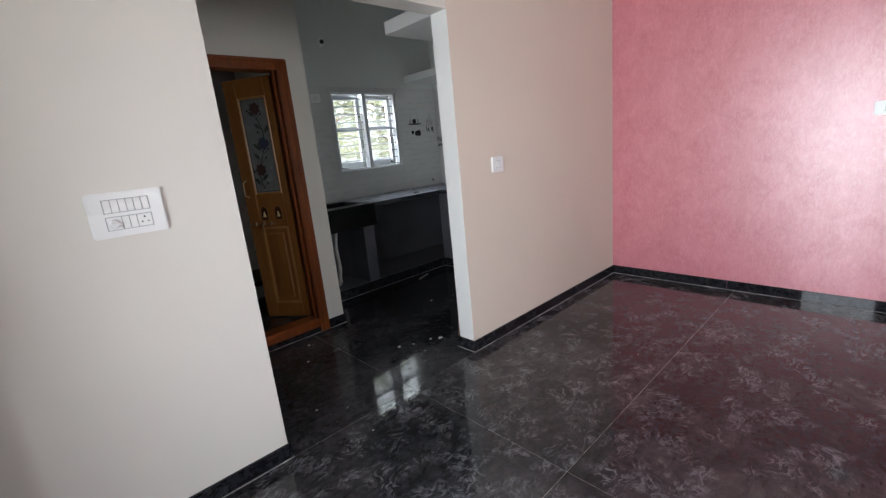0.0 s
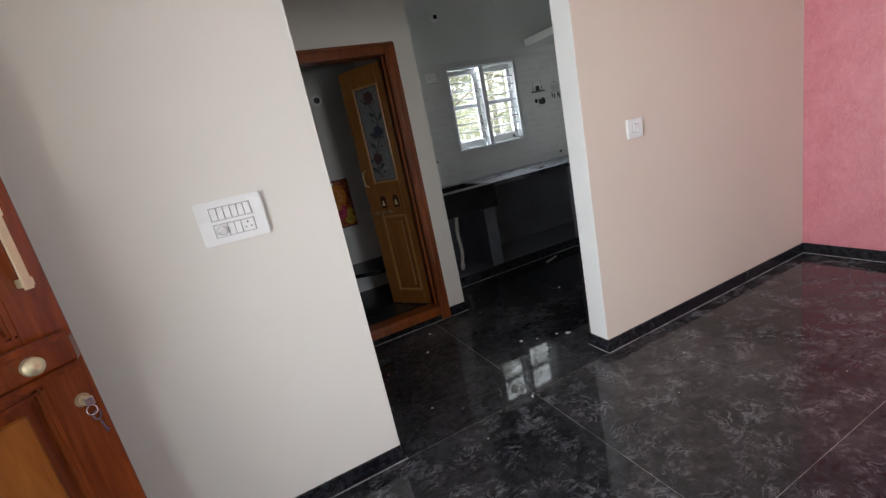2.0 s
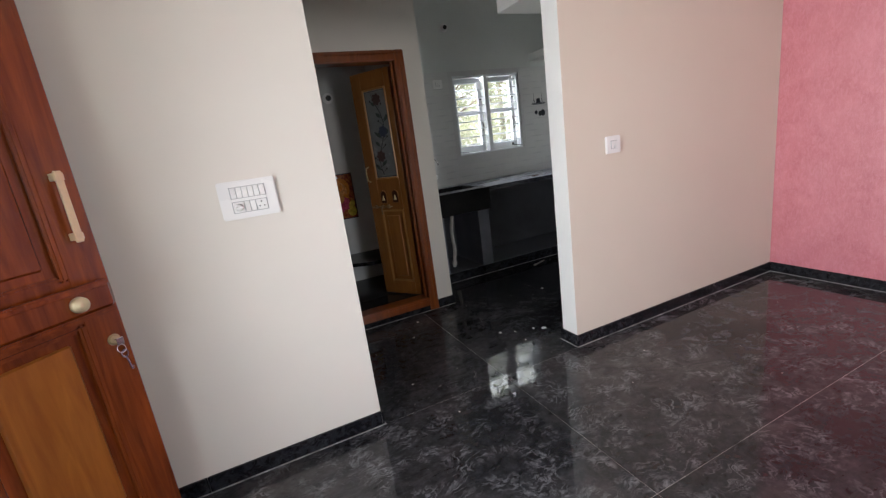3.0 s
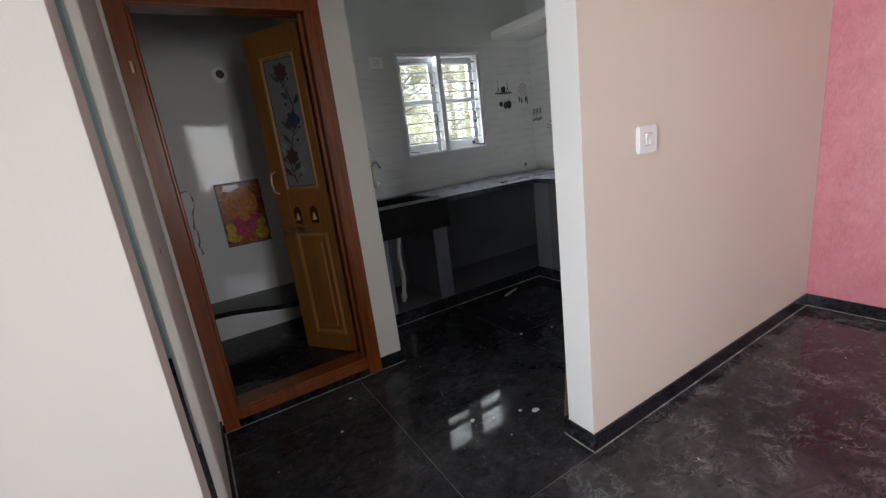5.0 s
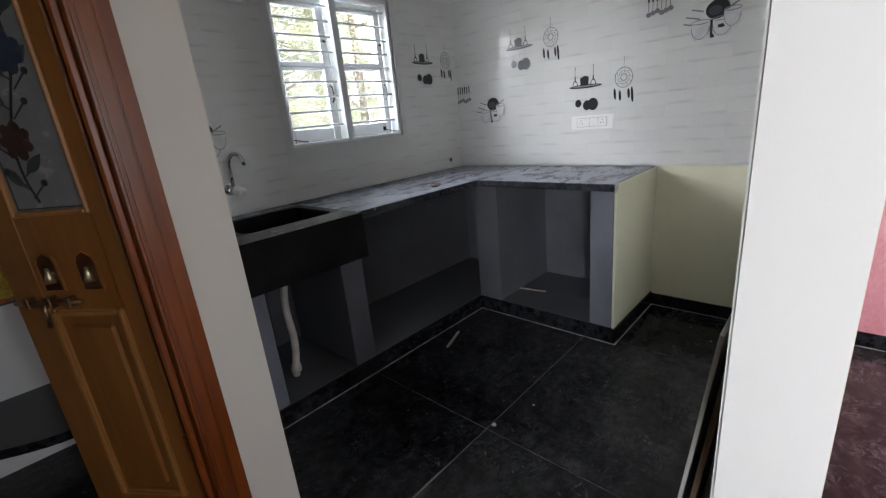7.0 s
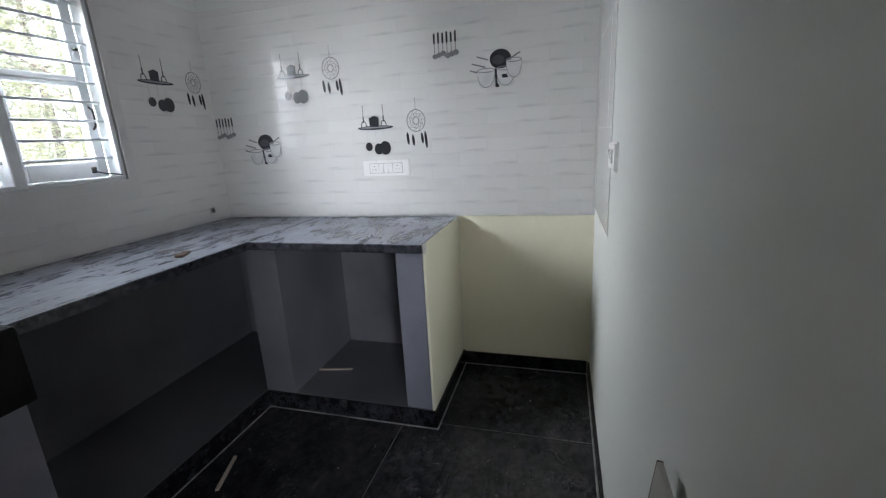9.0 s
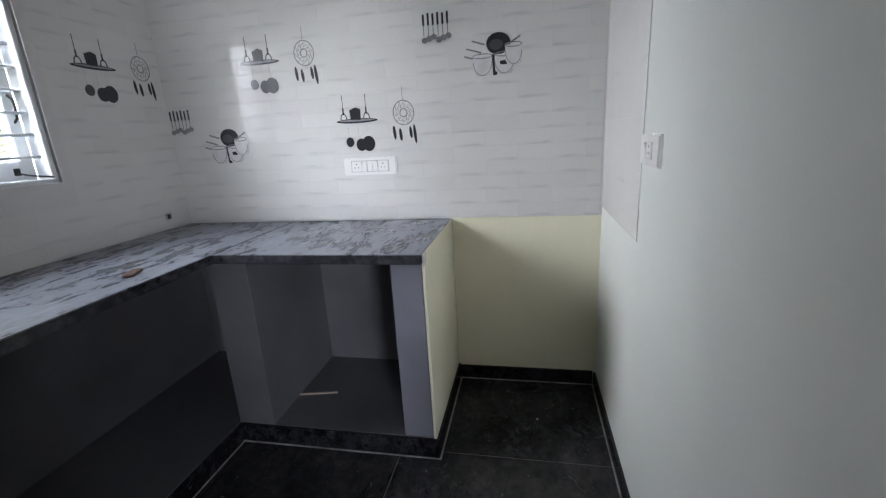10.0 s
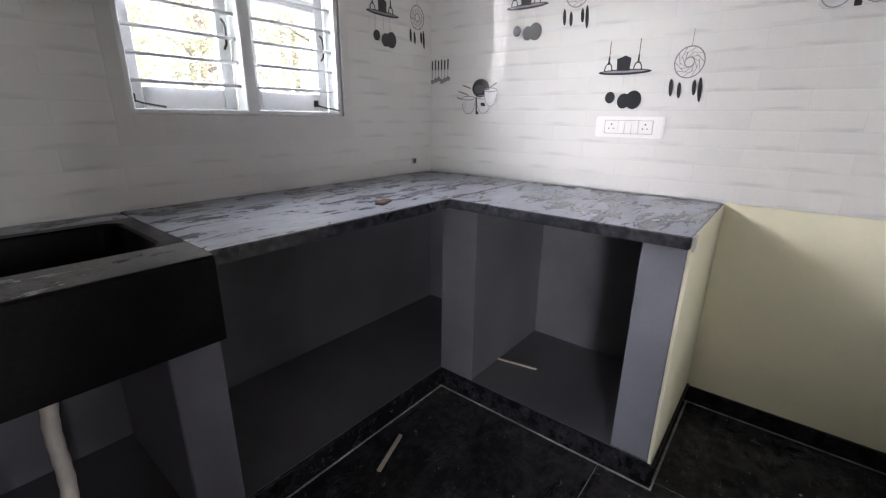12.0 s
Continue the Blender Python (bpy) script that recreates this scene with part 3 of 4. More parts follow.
# tap on the tiled wall
tap = thing("wall_tap", pose(1.958, NY - 0.012, 1.015), "chrome wall tap with a tall swan-neck spout", "tap")
part("flange", tubed([(0, 0, 0), (0, -0.012, 0)], 0.028, 18), STEEL, tap)
part("body", tubed([(0, -0.01, 0), (0, -0.05, 0), (0, -0.085, 0)], [0.015, 0.02, 0.022], 14), STEEL, tap)
part("valve_knob", tubed([(0, -0.085, 0.0), (0.012, -0.12, -0.012), (0.016, -0.13, -0.016)], [0.024, 0.027, 0.014], 14), PLASTIC, tap, "white tap knob")
sp = [(0, -0.06, 0.015), (0, -0.062, 0.07), (0, -0.066, 0.13)] + [(0.0 + 0.03 - 0.03 * math.cos(a), -0.07 - 0.008 * a, 0.13 + 0.045 * math.sin(a)) for a in (0.4, 0.9, 1.4, 1.9, 2.4, 2.9)] + [(0.062, -0.096, 0.115)]
part("spout", tubed(sp, 0.0095, 12), STEEL, tap)

# ---- kitchen window ----
window_1 = thing("window_1", pose(0, 0, 0), "white painted two-leaf window with horizontal grille rods", "window")
window_1["kind"] = "structure"
fy0, fy1 = NY + 0.0, NY + 0.075
XM0, XM1 = 2.738, 2.785
for a in ((WX0, WX0 + 0.02, WZ0, WZ1), (WX1 - 0.02, WX1, WZ0, WZ1), (WX0, WX1, WZ0, WZ0 + 0.018), (WX0, WX1, WZ1 - 0.02, WZ1)):
    part("frame_bar", boxed(a[0], a[1], fy0, fy1, a[2], a[3], bev=0.003), WINW, window_1)
part("mullion", boxed(XM0, XM1, fy0 - 0.002, fy1, WZ0, WZ1, bev=0.004), WINW, window_1)
for x0, x1, side in ((WX0 + 0.02, XM0, 1), (XM1, WX1 - 0.02, -1)):
    z0, z1 = WZ0 + 0.018, WZ1 - 0.02
    sash = part("sash_stile", boxed(x0 + 0.002, x0 + 0.05, fy1 - 0.005, fy1 + 0.025, z0, z1, bev=0.004), WINW, window_1)
    part("sash_stile", boxed(x1 - 0.05, x1 - 0.002, fy1 - 0.005, fy1 + 0.025, z0, z1, bev=0.004), WINW, window_1)
    part("sash_rail", boxed(x0 + 0.05, x1 - 0.05, fy1 - 0.004, fy1 + 0.024, z0, z0 + 0.075, bev=0.004), WINW, window_1)
    part("sash_rail", boxed(x0 + 0.05, x1 - 0.05, fy1 - 0.004, fy1 + 0.024, z1 - 0.055, z1, bev=0.004), WINW, window_1)
    part("sash_rail", boxed(x0 + 0.05, x1 - 0.05, fy1 - 0.004, fy1 + 0.024, 1.60, 1.645, bev=0.004), WINW, window_1)
    for p0, p1 in ((z0 + 0.075, 1.60), (1.645, z1 - 0.055)):
        g = part("pane", boxed(x0 + 0.045, x1 - 0.045, fy1 + 0.008, fy1 + 0.012, p0 - 0.005, p1 + 0.005), GLASS, window_1, "clear glass pane")
        g.visible_shadow = False
    for k in range(9):
        z = WZ0 + 0.105 + k * 0.082
        part("grille_rod", tubed([(x0 - 0.004, fy0 + 0.035, z), (x1 + 0.004, fy0 + 0.035, z)], 0.0062, 8), RODM, window_1)
    hx = x1 - 0.026
    part("pull_handle", tubed([(hx, fy1 - 0.004, 1.515), (hx, fy1 - 0.022, 1.50), (hx, fy1 - 0.026, 1.465), (hx, fy1 - 0.022, 1.43), (hx, fy1 - 0.004, 1.415)], 0.0045, 8), BLACK, window_1, "small black pull handle")
    sx = x0 + 0.01 if side > 0 else x1 - 0.075
    st = part("window_stay", tubed([(sx, fy1 - 0.01, z0 + 0.03), (sx + 0.02, fy0 + 0.03, z0 + 0.018), (sx + 0.075, fy0 - 0.008, z0 + 0.006)], 0.0032, 8), BLACK, window_1, "black hooked stay")
    part("stay_plate", boxed(sx - 0.008, sx + 0.014, fy1 - 0.012, fy1 - 0.005, z0 + 0.02, z0 + 0.048, bev=0.002), BLACK, st)
    part("latch_knob", tubed([(x1 - 0.03, fy1 - 0.005, 1.76), (x1 - 0.03, fy1 - 0.025, 1.755)], 0.007, 10), BLACK, window_1)
# tiled band round the opening
for a in ((WX0 - 0.045, WX0, WZ0 - 0.045, WZ1 + 0.02), (WX1, WX1 + 0.04, WZ0 - 0.045, WZ1 + 0.02), (WX0, WX1, WZ0 - 0.045, WZ0)):
    part("surround", boxed(a[0], a[1], NY - 0.014, NY, a[2], a[3], bev=0.003), JOINT, window_1)

# ---- prayer room door ----
door_frame = thing("door_frame", pose(0, 0, 0), "red-brown varnished wooden door frame with a raised sill", "door frame")
part("jamb", boxed(0.546, 0.615, 2.985, 3.118, 0.0, 2.04, bev=0.006, seg=2), FRAMEW, door_frame)
part("jamb", boxed(1.33, 1.409, 2.985, 3.118, 0.0, 2.04, bev=0.006, seg=2), FRAMEW, door_frame)
part("head", boxed(0.615, 1.33, 2.986, 3.117, 1.965, 2.04, bev=0.006, seg=2), FRAMEW, door_frame)
part("threshold", boxed(0.615, 1.33, 2.982, 3.117, 0.046, 0.118, bev=0.008, seg=2), FRAMEW, door_frame)
part("stop_bead", boxed(1.31, 1.33, 3.03, 3.05, 0.118, 1.965, bev=0.005), FRAMEW, door_frame)
part("stop_bead", boxed(0.615, 0.632, 3.03, 3.05, 0.118, 1.965, bev=0.005), FRAMEW, door_frame)
for x0, x1 in ((0.59, 0.604), (1.341, 1.355), (1.372, 1.382)):
    part("bead", boxed(x0, x1, 2.978, 2.986, 0.118, 1.965, bev=0.0035, seg=2), FRAMEW, door_frame)
part("bead", boxed(0.615, 1.33, 2.974, 2.983, 0.088, 0.1, bev=0.0035, seg=2), FRAMEW, door_frame)
part("bead", boxed(0.56, 1.40, 2.978, 2.986, 2.012, 2.03, bev=0.003), FRAMEW, door_frame)
part("strike_plate", boxed(0.58, 0.60, 2.978, 2.985, 1.70, 1.75, bev=0.002), BRONZE, door_frame, "small dark brass plate")

ang = math.degrees(math.atan2(3.41 - 3.09, 1.092 - 1.312))
LW = 0.385
shrine_door = thing("prayer_room_door", pose(1.312, 3.105, 0.118, 0, 0, ang), "open honey-brown wooden door leaf with painted glass panel", "door")
# leaf frame in local x (from the hinge) and z; its face towards the passage is +y
ZT = 1.835
st = 0.055
part("stile", boxed(0, st, -0.03, 0, 0, ZT, bev=0.004), LEAFW, shrine_door)
part("stile", boxed(LW - 0.1, LW, -0.03, 0, 0, ZT, bev=0.004), LEAFW, shrine_door)
for z0, z1 in ((0, 0.11), (0.745, 1.0), (ZT - 0.13, ZT)):
    part("rail", boxed(st, LW - 0.1, -0.03, 0, z0, z1), LEAFW, shrine_door)
part("lower_panel", boxed(st, LW - 0.1, -0.022, -0.01, 0.11, 0.745), LEAFW, shrine_door)
for a in ((st, st + 0.02, 0.11, 0.745), (LW - 0.12, LW - 0.1, 0.11, 0.745), (st + 0.02, LW - 0.12, 0.11, 0.13), (st + 0.02, LW - 0.12, 0.725, 0.745)):
    part("panel_moulding", boxed(a[0], a[1], -0.012, 0.006, a[2], a[3], bev=0.006, seg=2), LEAFL, shrine_door, "lighter rounded moulding")
part("raised_panel", boxed(st + 0.05, LW - 0.15, -0.012, 0.001, 0.16, 0.695, bev=0.01), LEAFW, shrine_door)
pane = part("glass_panel", boxed(st, LW - 0.1, -0.02, -0.008, 1.0, ZT - 0.13), ETCH, shrine_door, "frosted glass panel with painted flowers")
for a in ((st, st + 0.012, 1.0, ZT - 0.13), (LW - 0.112, LW - 0.1, 1.0, ZT - 0.13), (st + 0.012, LW - 0.112, 1.0, 1.014), (st + 0.012, LW - 0.112, ZT - 0.144, ZT - 0.13)):
    part("glazing_bead", boxed(a[0], a[1], -0.01, 0.005, a[2], a[3], bev=0.004), LEAFL, shrine_door)
gz0, gz1, gx0, gx1 = 1.014, ZT - 0.144, st + 0.012, LW - 0.112
bm = bmesh.new()
for a in ((gx0 + 0.004, gx0 + 0.0075, gz0 + 0.004, gz1 - 0.004), (gx1 - 0.0075, gx1 - 0.004, gz0 + 0.004, gz1 - 0.004), (gx0 + 0.0075, gx1 - 0.0075, gz0 + 0.004, gz0 + 0.0075), (gx0 + 0.0075, gx1 - 0.0075, gz1 - 0.0075, gz1 - 0.004)):
    box(bm, a[0], a[1], -0.0082, -0.0072, a[2], a[3])
part("painted_line", bm, BLACK, pane, "thin black painted border")
gm = (gx0 + gx1) / 2
stem = [(gm + 0.045 * math.sin(2.1 * math.pi * k / 20 + 0.6), gz0 + 0.02 + (gz1 - gz0 - 0.05) * k / 20) for k in range(21)]
bm = bmesh.new()
for (x0, z0), (x1, z1) in zip(stem, stem[1:]):
    bar(bm, x0, z0, x1, z1, 0.006, -0.008, -0.0065)
part("painted_stem", bm, BLACK, pane, "dark painted stem")


def leaf_shape(x, z, l, w, turn):
    """A pointed leaf growing from x, z."""
    c, n = math.cos(turn), math.sin(turn)
    pts = [(0, 0), (0.3, 0.8), (0.55, 1.0), (0.8, 0.6), (1, 0), (0.8, -0.5), (0.5, -0.9), (0.25, -0.7)]
    return [(x + c * a * l - n * b * w / 2, z + n * a * l + c * b * w / 2) for a, b in pts]


bm, sprigs = bmesh.new(), bmesh.new()
for k, (i, side, l) in enumerate(((1, 1, 0.075), (2, -1, 0.07), (4, -1, 0.05), (7, 1, 0.06), (9, 1, 0.085), (10, -1, 0.05), (13, -1, 0.07), (14, 1, 0.06), (17, 1, 0.05), (18, -1, 0.055))):
    x, z = stem[i]
    turn = math.pi / 2 - side * (0.75 + 0.12 * (k % 3))
    plate(bm, leaf_shape(x + side * 0.012, z + 0.008, l, 0.03, turn), -0.008, -0.0062 + 0.00005 * k)
    bar(sprigs, x, z, x + side * 0.014, z + 0.01, 0.003, -0.008, -0.0064)
    bar(sprigs, x, z - 0.02, x - side * 0.04, z + 0.012, 0.003, -0.008, -0.0063)
    plate(sprigs, oval(x - side * 0.044, z + 0.016, 0.008, 0.008, 10), -0.008, -0.0061)
part("painted_leaf", bm, PETALG, pane, "grey green painted leaves")
part("painted_sprig", sprigs, BLACK, pane, "black painted tendrils and dots")
for m_, spots in ((PETALR, ((gm + 0.028, gz0 + 0.17), (gm - 0.01, gz1 - 0.07))), (PETALB, ((gm - 0.03, gz0 + 0.36),))):
    bm = bmesh.new()
    for x, z in spots:
        for k in range(7):
            a = k * 2 * math.pi / 7
            plate(bm, oval(x + 0.024 * math.cos(a), z + 0.026 * math.sin(a), 0.022, 0.015, 10, a), -0.008, -0.0056 + 0.0001 * k)
        plate(bm, oval(x, z, 0.014, 0.016, 12), -0.008, -0.0047)
    part("painted_flower", bm, m_, pane)
for x in (0.085, 0.205):
    ar = [(x, 0.80), (x + 0.062, 0.80), (x + 0.062, 0.875), (x + 0.054, 0.895), (x + 0.031, 0.908), (x + 0.008, 0.895), (x, 0.875)]
    niche = part("arched_inset", plate(bmesh.new(), ar, 0.0, 0.003), INSETW, shrine_door, "small dark arched inset")
    bm = bmesh.new()
    for (xa, za), (xb, zb) in zip(ar, ar[1:] + ar[:1]):
        bar(bm, xa, za, xb, zb, 0.006, 0.0, 0.006)
    part("inset_rim", bm, LEAFW, niche)
    part("bell", tubed([(x + 0.031, 0.006, 0.865), (x + 0.031, 0.006, 0.85), (x + 0.031, 0.006, 0.825)], [0.004, 0.007, 0.014], 10), BRASS, niche, "little brass bell")
latch = part("sliding_latch", tubed([(0.15, 0.016, 0.772), (0.36, 0.016, 0.772)], 0.006, 10), BRONZE, shrine_door, "dark brass sliding latch")
for x in (0.19, 0.25, 0.32):
    part("latch_bracket", boxed(x - 0.008, x + 0.008, 0, 0.024, 0.758, 0.788, bev=0.002), BRONZE, latch)
part("latch_tail", tubed([(0.25, 0.02, 0.775), (0.25, 0.034, 0.765), (0.25, 0.036, 0.71)], 0.006, 8), BRONZE, latch)
part("pull_handle", tubed([(0.345, 0, 1.11), (0.348, 0.03, 1.10), (0.350, 0.036, 1.05), (0.348, 0.03, 1.0), (0.345, 0, 0.985)], 0.006, 10), BRASS, shrine_door, "brass bow handle")
for z in (0.25, 1.6):
    part("hinge", boxed(-0.010, 0.004, -0.012, 0.006, z, z + 0.09, bev=0.003), FRAMEW, shrine_door)

# chain of the other leaf, hanging at the jamb
chain = thing("door_chain", pose(0.628, 3.03, 1.2), "thin steel chain hanging from the door jamb", "chain")
pts = [(0.0, 0.0, 0.0), (0.03, -0.01, 0.01), (0.045, -0.01, -0.04), (0.03, -0.008, -0.1), (0.02, -0.006, -0.16), (0.03, -0.008, -0.2), (0.02, -0.005, -0.25), (0.028, -0.006, -0.29)]
for a, b in zip(pts, pts[1:]):
    part("link", tubed([a, tuple((Vector(a) + Vector(b)) / 2 + Vector((0.004, 0, 0))), b], 0.0035, 6), STEEL, chain)

# ---- prayer room ----
bm = bmesh.new()
front = [(0.53 + 0.91 * k / 24, 3.80 - 0.16 * (0.5 - 0.5 * math.cos(math.pi * min(1, k / 16))) + 0.03 * math.sin(k * 0.3)) for k in range(25)]
for z in (0.338, 0.372):
    vs = [bm.verts.new((x, y, z)) for x, y in front] + [bm.verts.new((1.44, NY, z)), bm.verts.new((0.53, NY, z))]
    bm.faces.new(vs)
bm.verts.ensure_lookup_table()
n = len(bm.verts) // 2
for k in range(n):
    bm.faces.new((bm.verts[k], bm.verts[(k + 1) % n], bm.verts[n + (k + 1) % n], bm.verts[n + k]))
shelf = thing("shrine_shelf", pose(0, 0, 0), "black granite shelf with a curved front edge", "shelf")
part("slab", bm, SKIRT, shelf)
part("riser", boxed(0.53, 1.44, 4.02, NY, 0.105, 0.338), TILE, shelf, "white tiled riser below the slab")

poster = thing("poster", pose(0.974, NY - 0.004, 0.961), "orange and red printed devotional poster on the tiles", "poster")
part("sheet", boxed(-0.145, 0.145, -0.003, 0.003, -0.223, 0.223, bev=0.001), POSTER, poster)
bm = bmesh.new()
for a in ((-0.145, -0.137, -0.223, 0.223), (0.137, 0.145, -0.223, 0.223), (-0.137, 0.137, -0.223, -0.214), (-0.137, 0.137, 0.214, 0.223)):
    box(bm, a[0], a[1], -0.0045, -0.0031, a[2], a[3])
part("border", bm, BLACK, poster, "dark printed border")
for m_, o in ((POSTH, oval(0, 0.075, 0.105, 0.115)), (POSTO, oval(0, 0.06, 0.075, 0.085)), (POSTP, oval(0.0, -0.06, 0.085, 0.075)), (POSTY, oval(-0.09, -0.15, 0.05, 0.045)), (POSTY, oval(0.095, -0.15, 0.045, 0.05)), (POSTO, oval(0, 0.0, 0.04, 0.06)), (POSTH, oval(0.005, 0.095, 0.03, 0.04)), (POSTP, oval(-0.03, -0.13, 0.05, 0.03)), (POSTP, oval(0.045, -0.1, 0.04, 0.03)), (POSTY, oval(-0.1, -0.09, 0.03, 0.04, 20, 0.5)), (POSTY, oval(0.1, -0.085, 0.028, 0.045, 20, -0.5)), (POSTH, oval(-0.055, 0.0, 0.03, 0.02, 20, 0.6)), (POSTH, oval(0.06, 0.005, 0.03, 0.018, 20, -0.6))):
    part("printed_shape", plate(bmesh.new(), o, -0.0032 - 0.0004 * len(poster.children), -0.003), m_, poster)
part("tear", plate(bmesh.new(), [(-0.10, 0.17), (-0.05, 0.16), (0.01, 0.185), (0.0, 0.205), (-0.09, 0.208)], -0.0068, -0.003), PLASTIC, poster, "pale torn patch")


def pipe_sleeve(x, y, z, r):
    s = thing("pipe_sleeve", pose(x, y, z), "white plastic pipe stub with a dark open end", "pipe", "pipe stubs")
    bm = tubed([(0, 0.0, 0), (0, -0.01, 0)], r * 1.35, 20)
    part("flange", bm, PLASTIC, s)
    part("stub", tubed([(0, -0.01, 0), (0, -0.035, 0)], r, 18), PLASTIC, s)
    part("bore", tubed([(0, -0.0352, 0), (0, -0.0368, 0)], r * 0.72, 16), BLACK, s, "dark bore")


pipe_sleeve(1.031, NY, 1.885, 0.036)
pipe_sleeve(2.33, NY, 2.475, 0.03)


# ---- switch plates ----
def switch_plate(m, w, h, rows, label, mw=0.0215, rh=0.042):
    """A moulded plate facing -y; rows of modules: s switch, o socket, r round dimmer, b blank."""
    t = thing("switch_plate", m, label, "switch plate", "switch plates")
    part("cover", boxed(-w / 2, w / 2, -0.012, 0.004, -h / 2, h / 2, bev=0.005, seg=2), PLASTIC, t)
    n = len(rows)
    for r, mods in enumerate(rows):
        tot = sum(2 * mw if c in "or" else mw for c in mods)
        zc = (n - 1) * 0.029 - r * 0.058
        part("recess", boxed(-tot / 2 - 0.0022, tot / 2 + 0.0022, -0.0128, -0.0118, zc - rh / 2 - 0.0022, zc + rh / 2 + 0.0022), PLASTICG, t, "thin grey gap")
        x = -tot / 2
        for k, c in enumerate(mods):
            if c == "s":
                bm = boxed(x + 0.001, x + mw - 0.001, -0.018, -0.012, zc - rh / 2, zc + rh / 2, bev=0.0015)
                lean = 0.0035 if (k * 7 + r * 3) % 3 else -0.0035
                for v in bm.verts:
                    if v.co.y < -0.014:
                        v.co.y += lean * (v.co.z - zc) / (rh / 2)
                part("rocker", bm, PLASTIC, t)
                x += mw
            elif c == "b":
                part("blank", boxed(x + 0.001, x + mw - 0.001, -0.0155, -0.012, zc - rh / 2, zc + rh / 2, bev=0.001), PLASTIC, t)
                x += mw
            else:
                face = part("module", boxed(x + 0.001, x + 2 * mw - 0.001, -0.0155, -0.012, zc - rh / 2, zc + rh / 2, bev=0.001), PLASTIC, t)
                cx = x + mw
                if c == "o":
                    for dx, dz, rr in ((0, 0.011, 0.0032), (-0.009, -0.006, 0.0026), (0.009, -0.006, 0.0026)):
                        part("pin_hole", tubed([(cx + dx, -0.0156, zc + dz), (cx + dx, -0.0162, zc + dz)], rr, 10), BLACK, face)
                else:
                    part("dimmer_knob", tubed([(cx, -0.015, zc), (cx, -0.03, zc), (cx, -0.034, zc)], [0.016, 0.013, 0.008], 16), PLASTIC, face)
                    part("grip", boxed(cx - 0.015, cx + 0.015, -0.04, -0.028, zc - 0.004, zc + 0.004, bev=0.002), PLASTIC, face)
                x += 2 * mw
    return t


switch_plate(pose(0.160, YS - 0.004, 1.2205), 0.218, 0.152, ("ssssss", "rsso"), "white plastic plate with two rows of switches and a socket")
switch_plate(pose(2.152, YS - 0.004, 1.196), 0.115, 0.1, ("ss",), "small white two-switch plate on the cream wall")
switch_plate(pose(EX - 0.015, 2.99, 1.151, 0, 0, -90), 0.272, 0.084, ("osbso",), "long white socket and switch plate on the tiles", 0.027, 0.05)
switch_plate(pose(3.05, YN + 0.003, 1.21, 0, 0, 180), 0.18, 0.088, ("so",), "white switch and socket plate beside the tiles")
switch_plate(pose(EX - 0.004, 0.03, 1.316, 0, 0, -90), 0.14, 0.085, ("ss",), "white switch plate on the pink wall")
switch_plate(pose(2.17, NY - 0.016, 1.935), 0.11, 0.085, ("o",), "white socket plate beside the window")
hole = thing("outlet_box", pose(3.647, NY - 0.014, 0.947), "small dark open pipe outlet in the tiles", "outlet")
bm = bmesh.new()
box(bm, -0.016, -0.011, -0.01, 0.004, -0.016, 0.016)
box(bm, 0.011, 0.016, -0.01, 0.004, -0.016, 0.016)
box(bm, -0.011, 0.011, -0.01, 0.004, 0.011, 0.016)
box(bm, -0.011, 0.011, -0.01, 0.004, -0.016, -0.011)
part("rim", bm, STEEL, hole)
part("bore", boxed(-0.011, 0.011, -0.005, 0.004, -0.011, 0.011), BLACK, hole)


# ---- kitchen prints on the tiles: flat, facing -y, centred on their own origin ----
def print_rack(m):
    t = thing("tile_print", m, "black and grey printed pot rack on white tile", "tile print", "tile prints")
    bm = plate(bmesh.new(), oval(0, 0, 0.105, 0.011, 28), -0.001, 0)
    part("rack", bm, INK, t)
    part("rack_shine", plate(bmesh.new(), oval(0, 0.002, 0.09, 0.005, 24), -0.0016, -0.001), INKG, t)
    for s in (-0.066, 0.05):
        bm = bmesh.new()
        bar(bm, s, 0.055, s, 0.12, 0.0025, -0.001, 0)
        bar(bm, s, 0.03, s, 0.06, 0.007, -0.001, 0)
        ring(bm, s, 0.006, 0.015, 0.03, 0.0045, -0.0012, 0, 12, 0, math.pi)
        part("hanger", bm, INK, t)
    part("pot", plate(bmesh.new(), [(-0.03, 0.006), (0.02, 0.004), (0.022, 0.052), (-0.002, 0.062), (-0.034, 0.05)], -0.0022, -0.0016), INK, t)
    for x, z in ((-0.05, -0.075), (0.0, -0.075), (0.045, -0.07)):
        part("hook", bar(bmesh.new(), x, -0.012, x, z, 0.003, -0.001, 0), INKL, t)
    for x, z, r in ((-0.045, -0.098, 0.021), (0.012, -0.112, 0.027), (0.05, -0.108, 0.033)):
        part("pan", plate(bmesh.new(), oval(x, z, r * 0.95, r * 1.1, 22), -0.001 - 0.0003 * len(t.children), 0), INK, t)


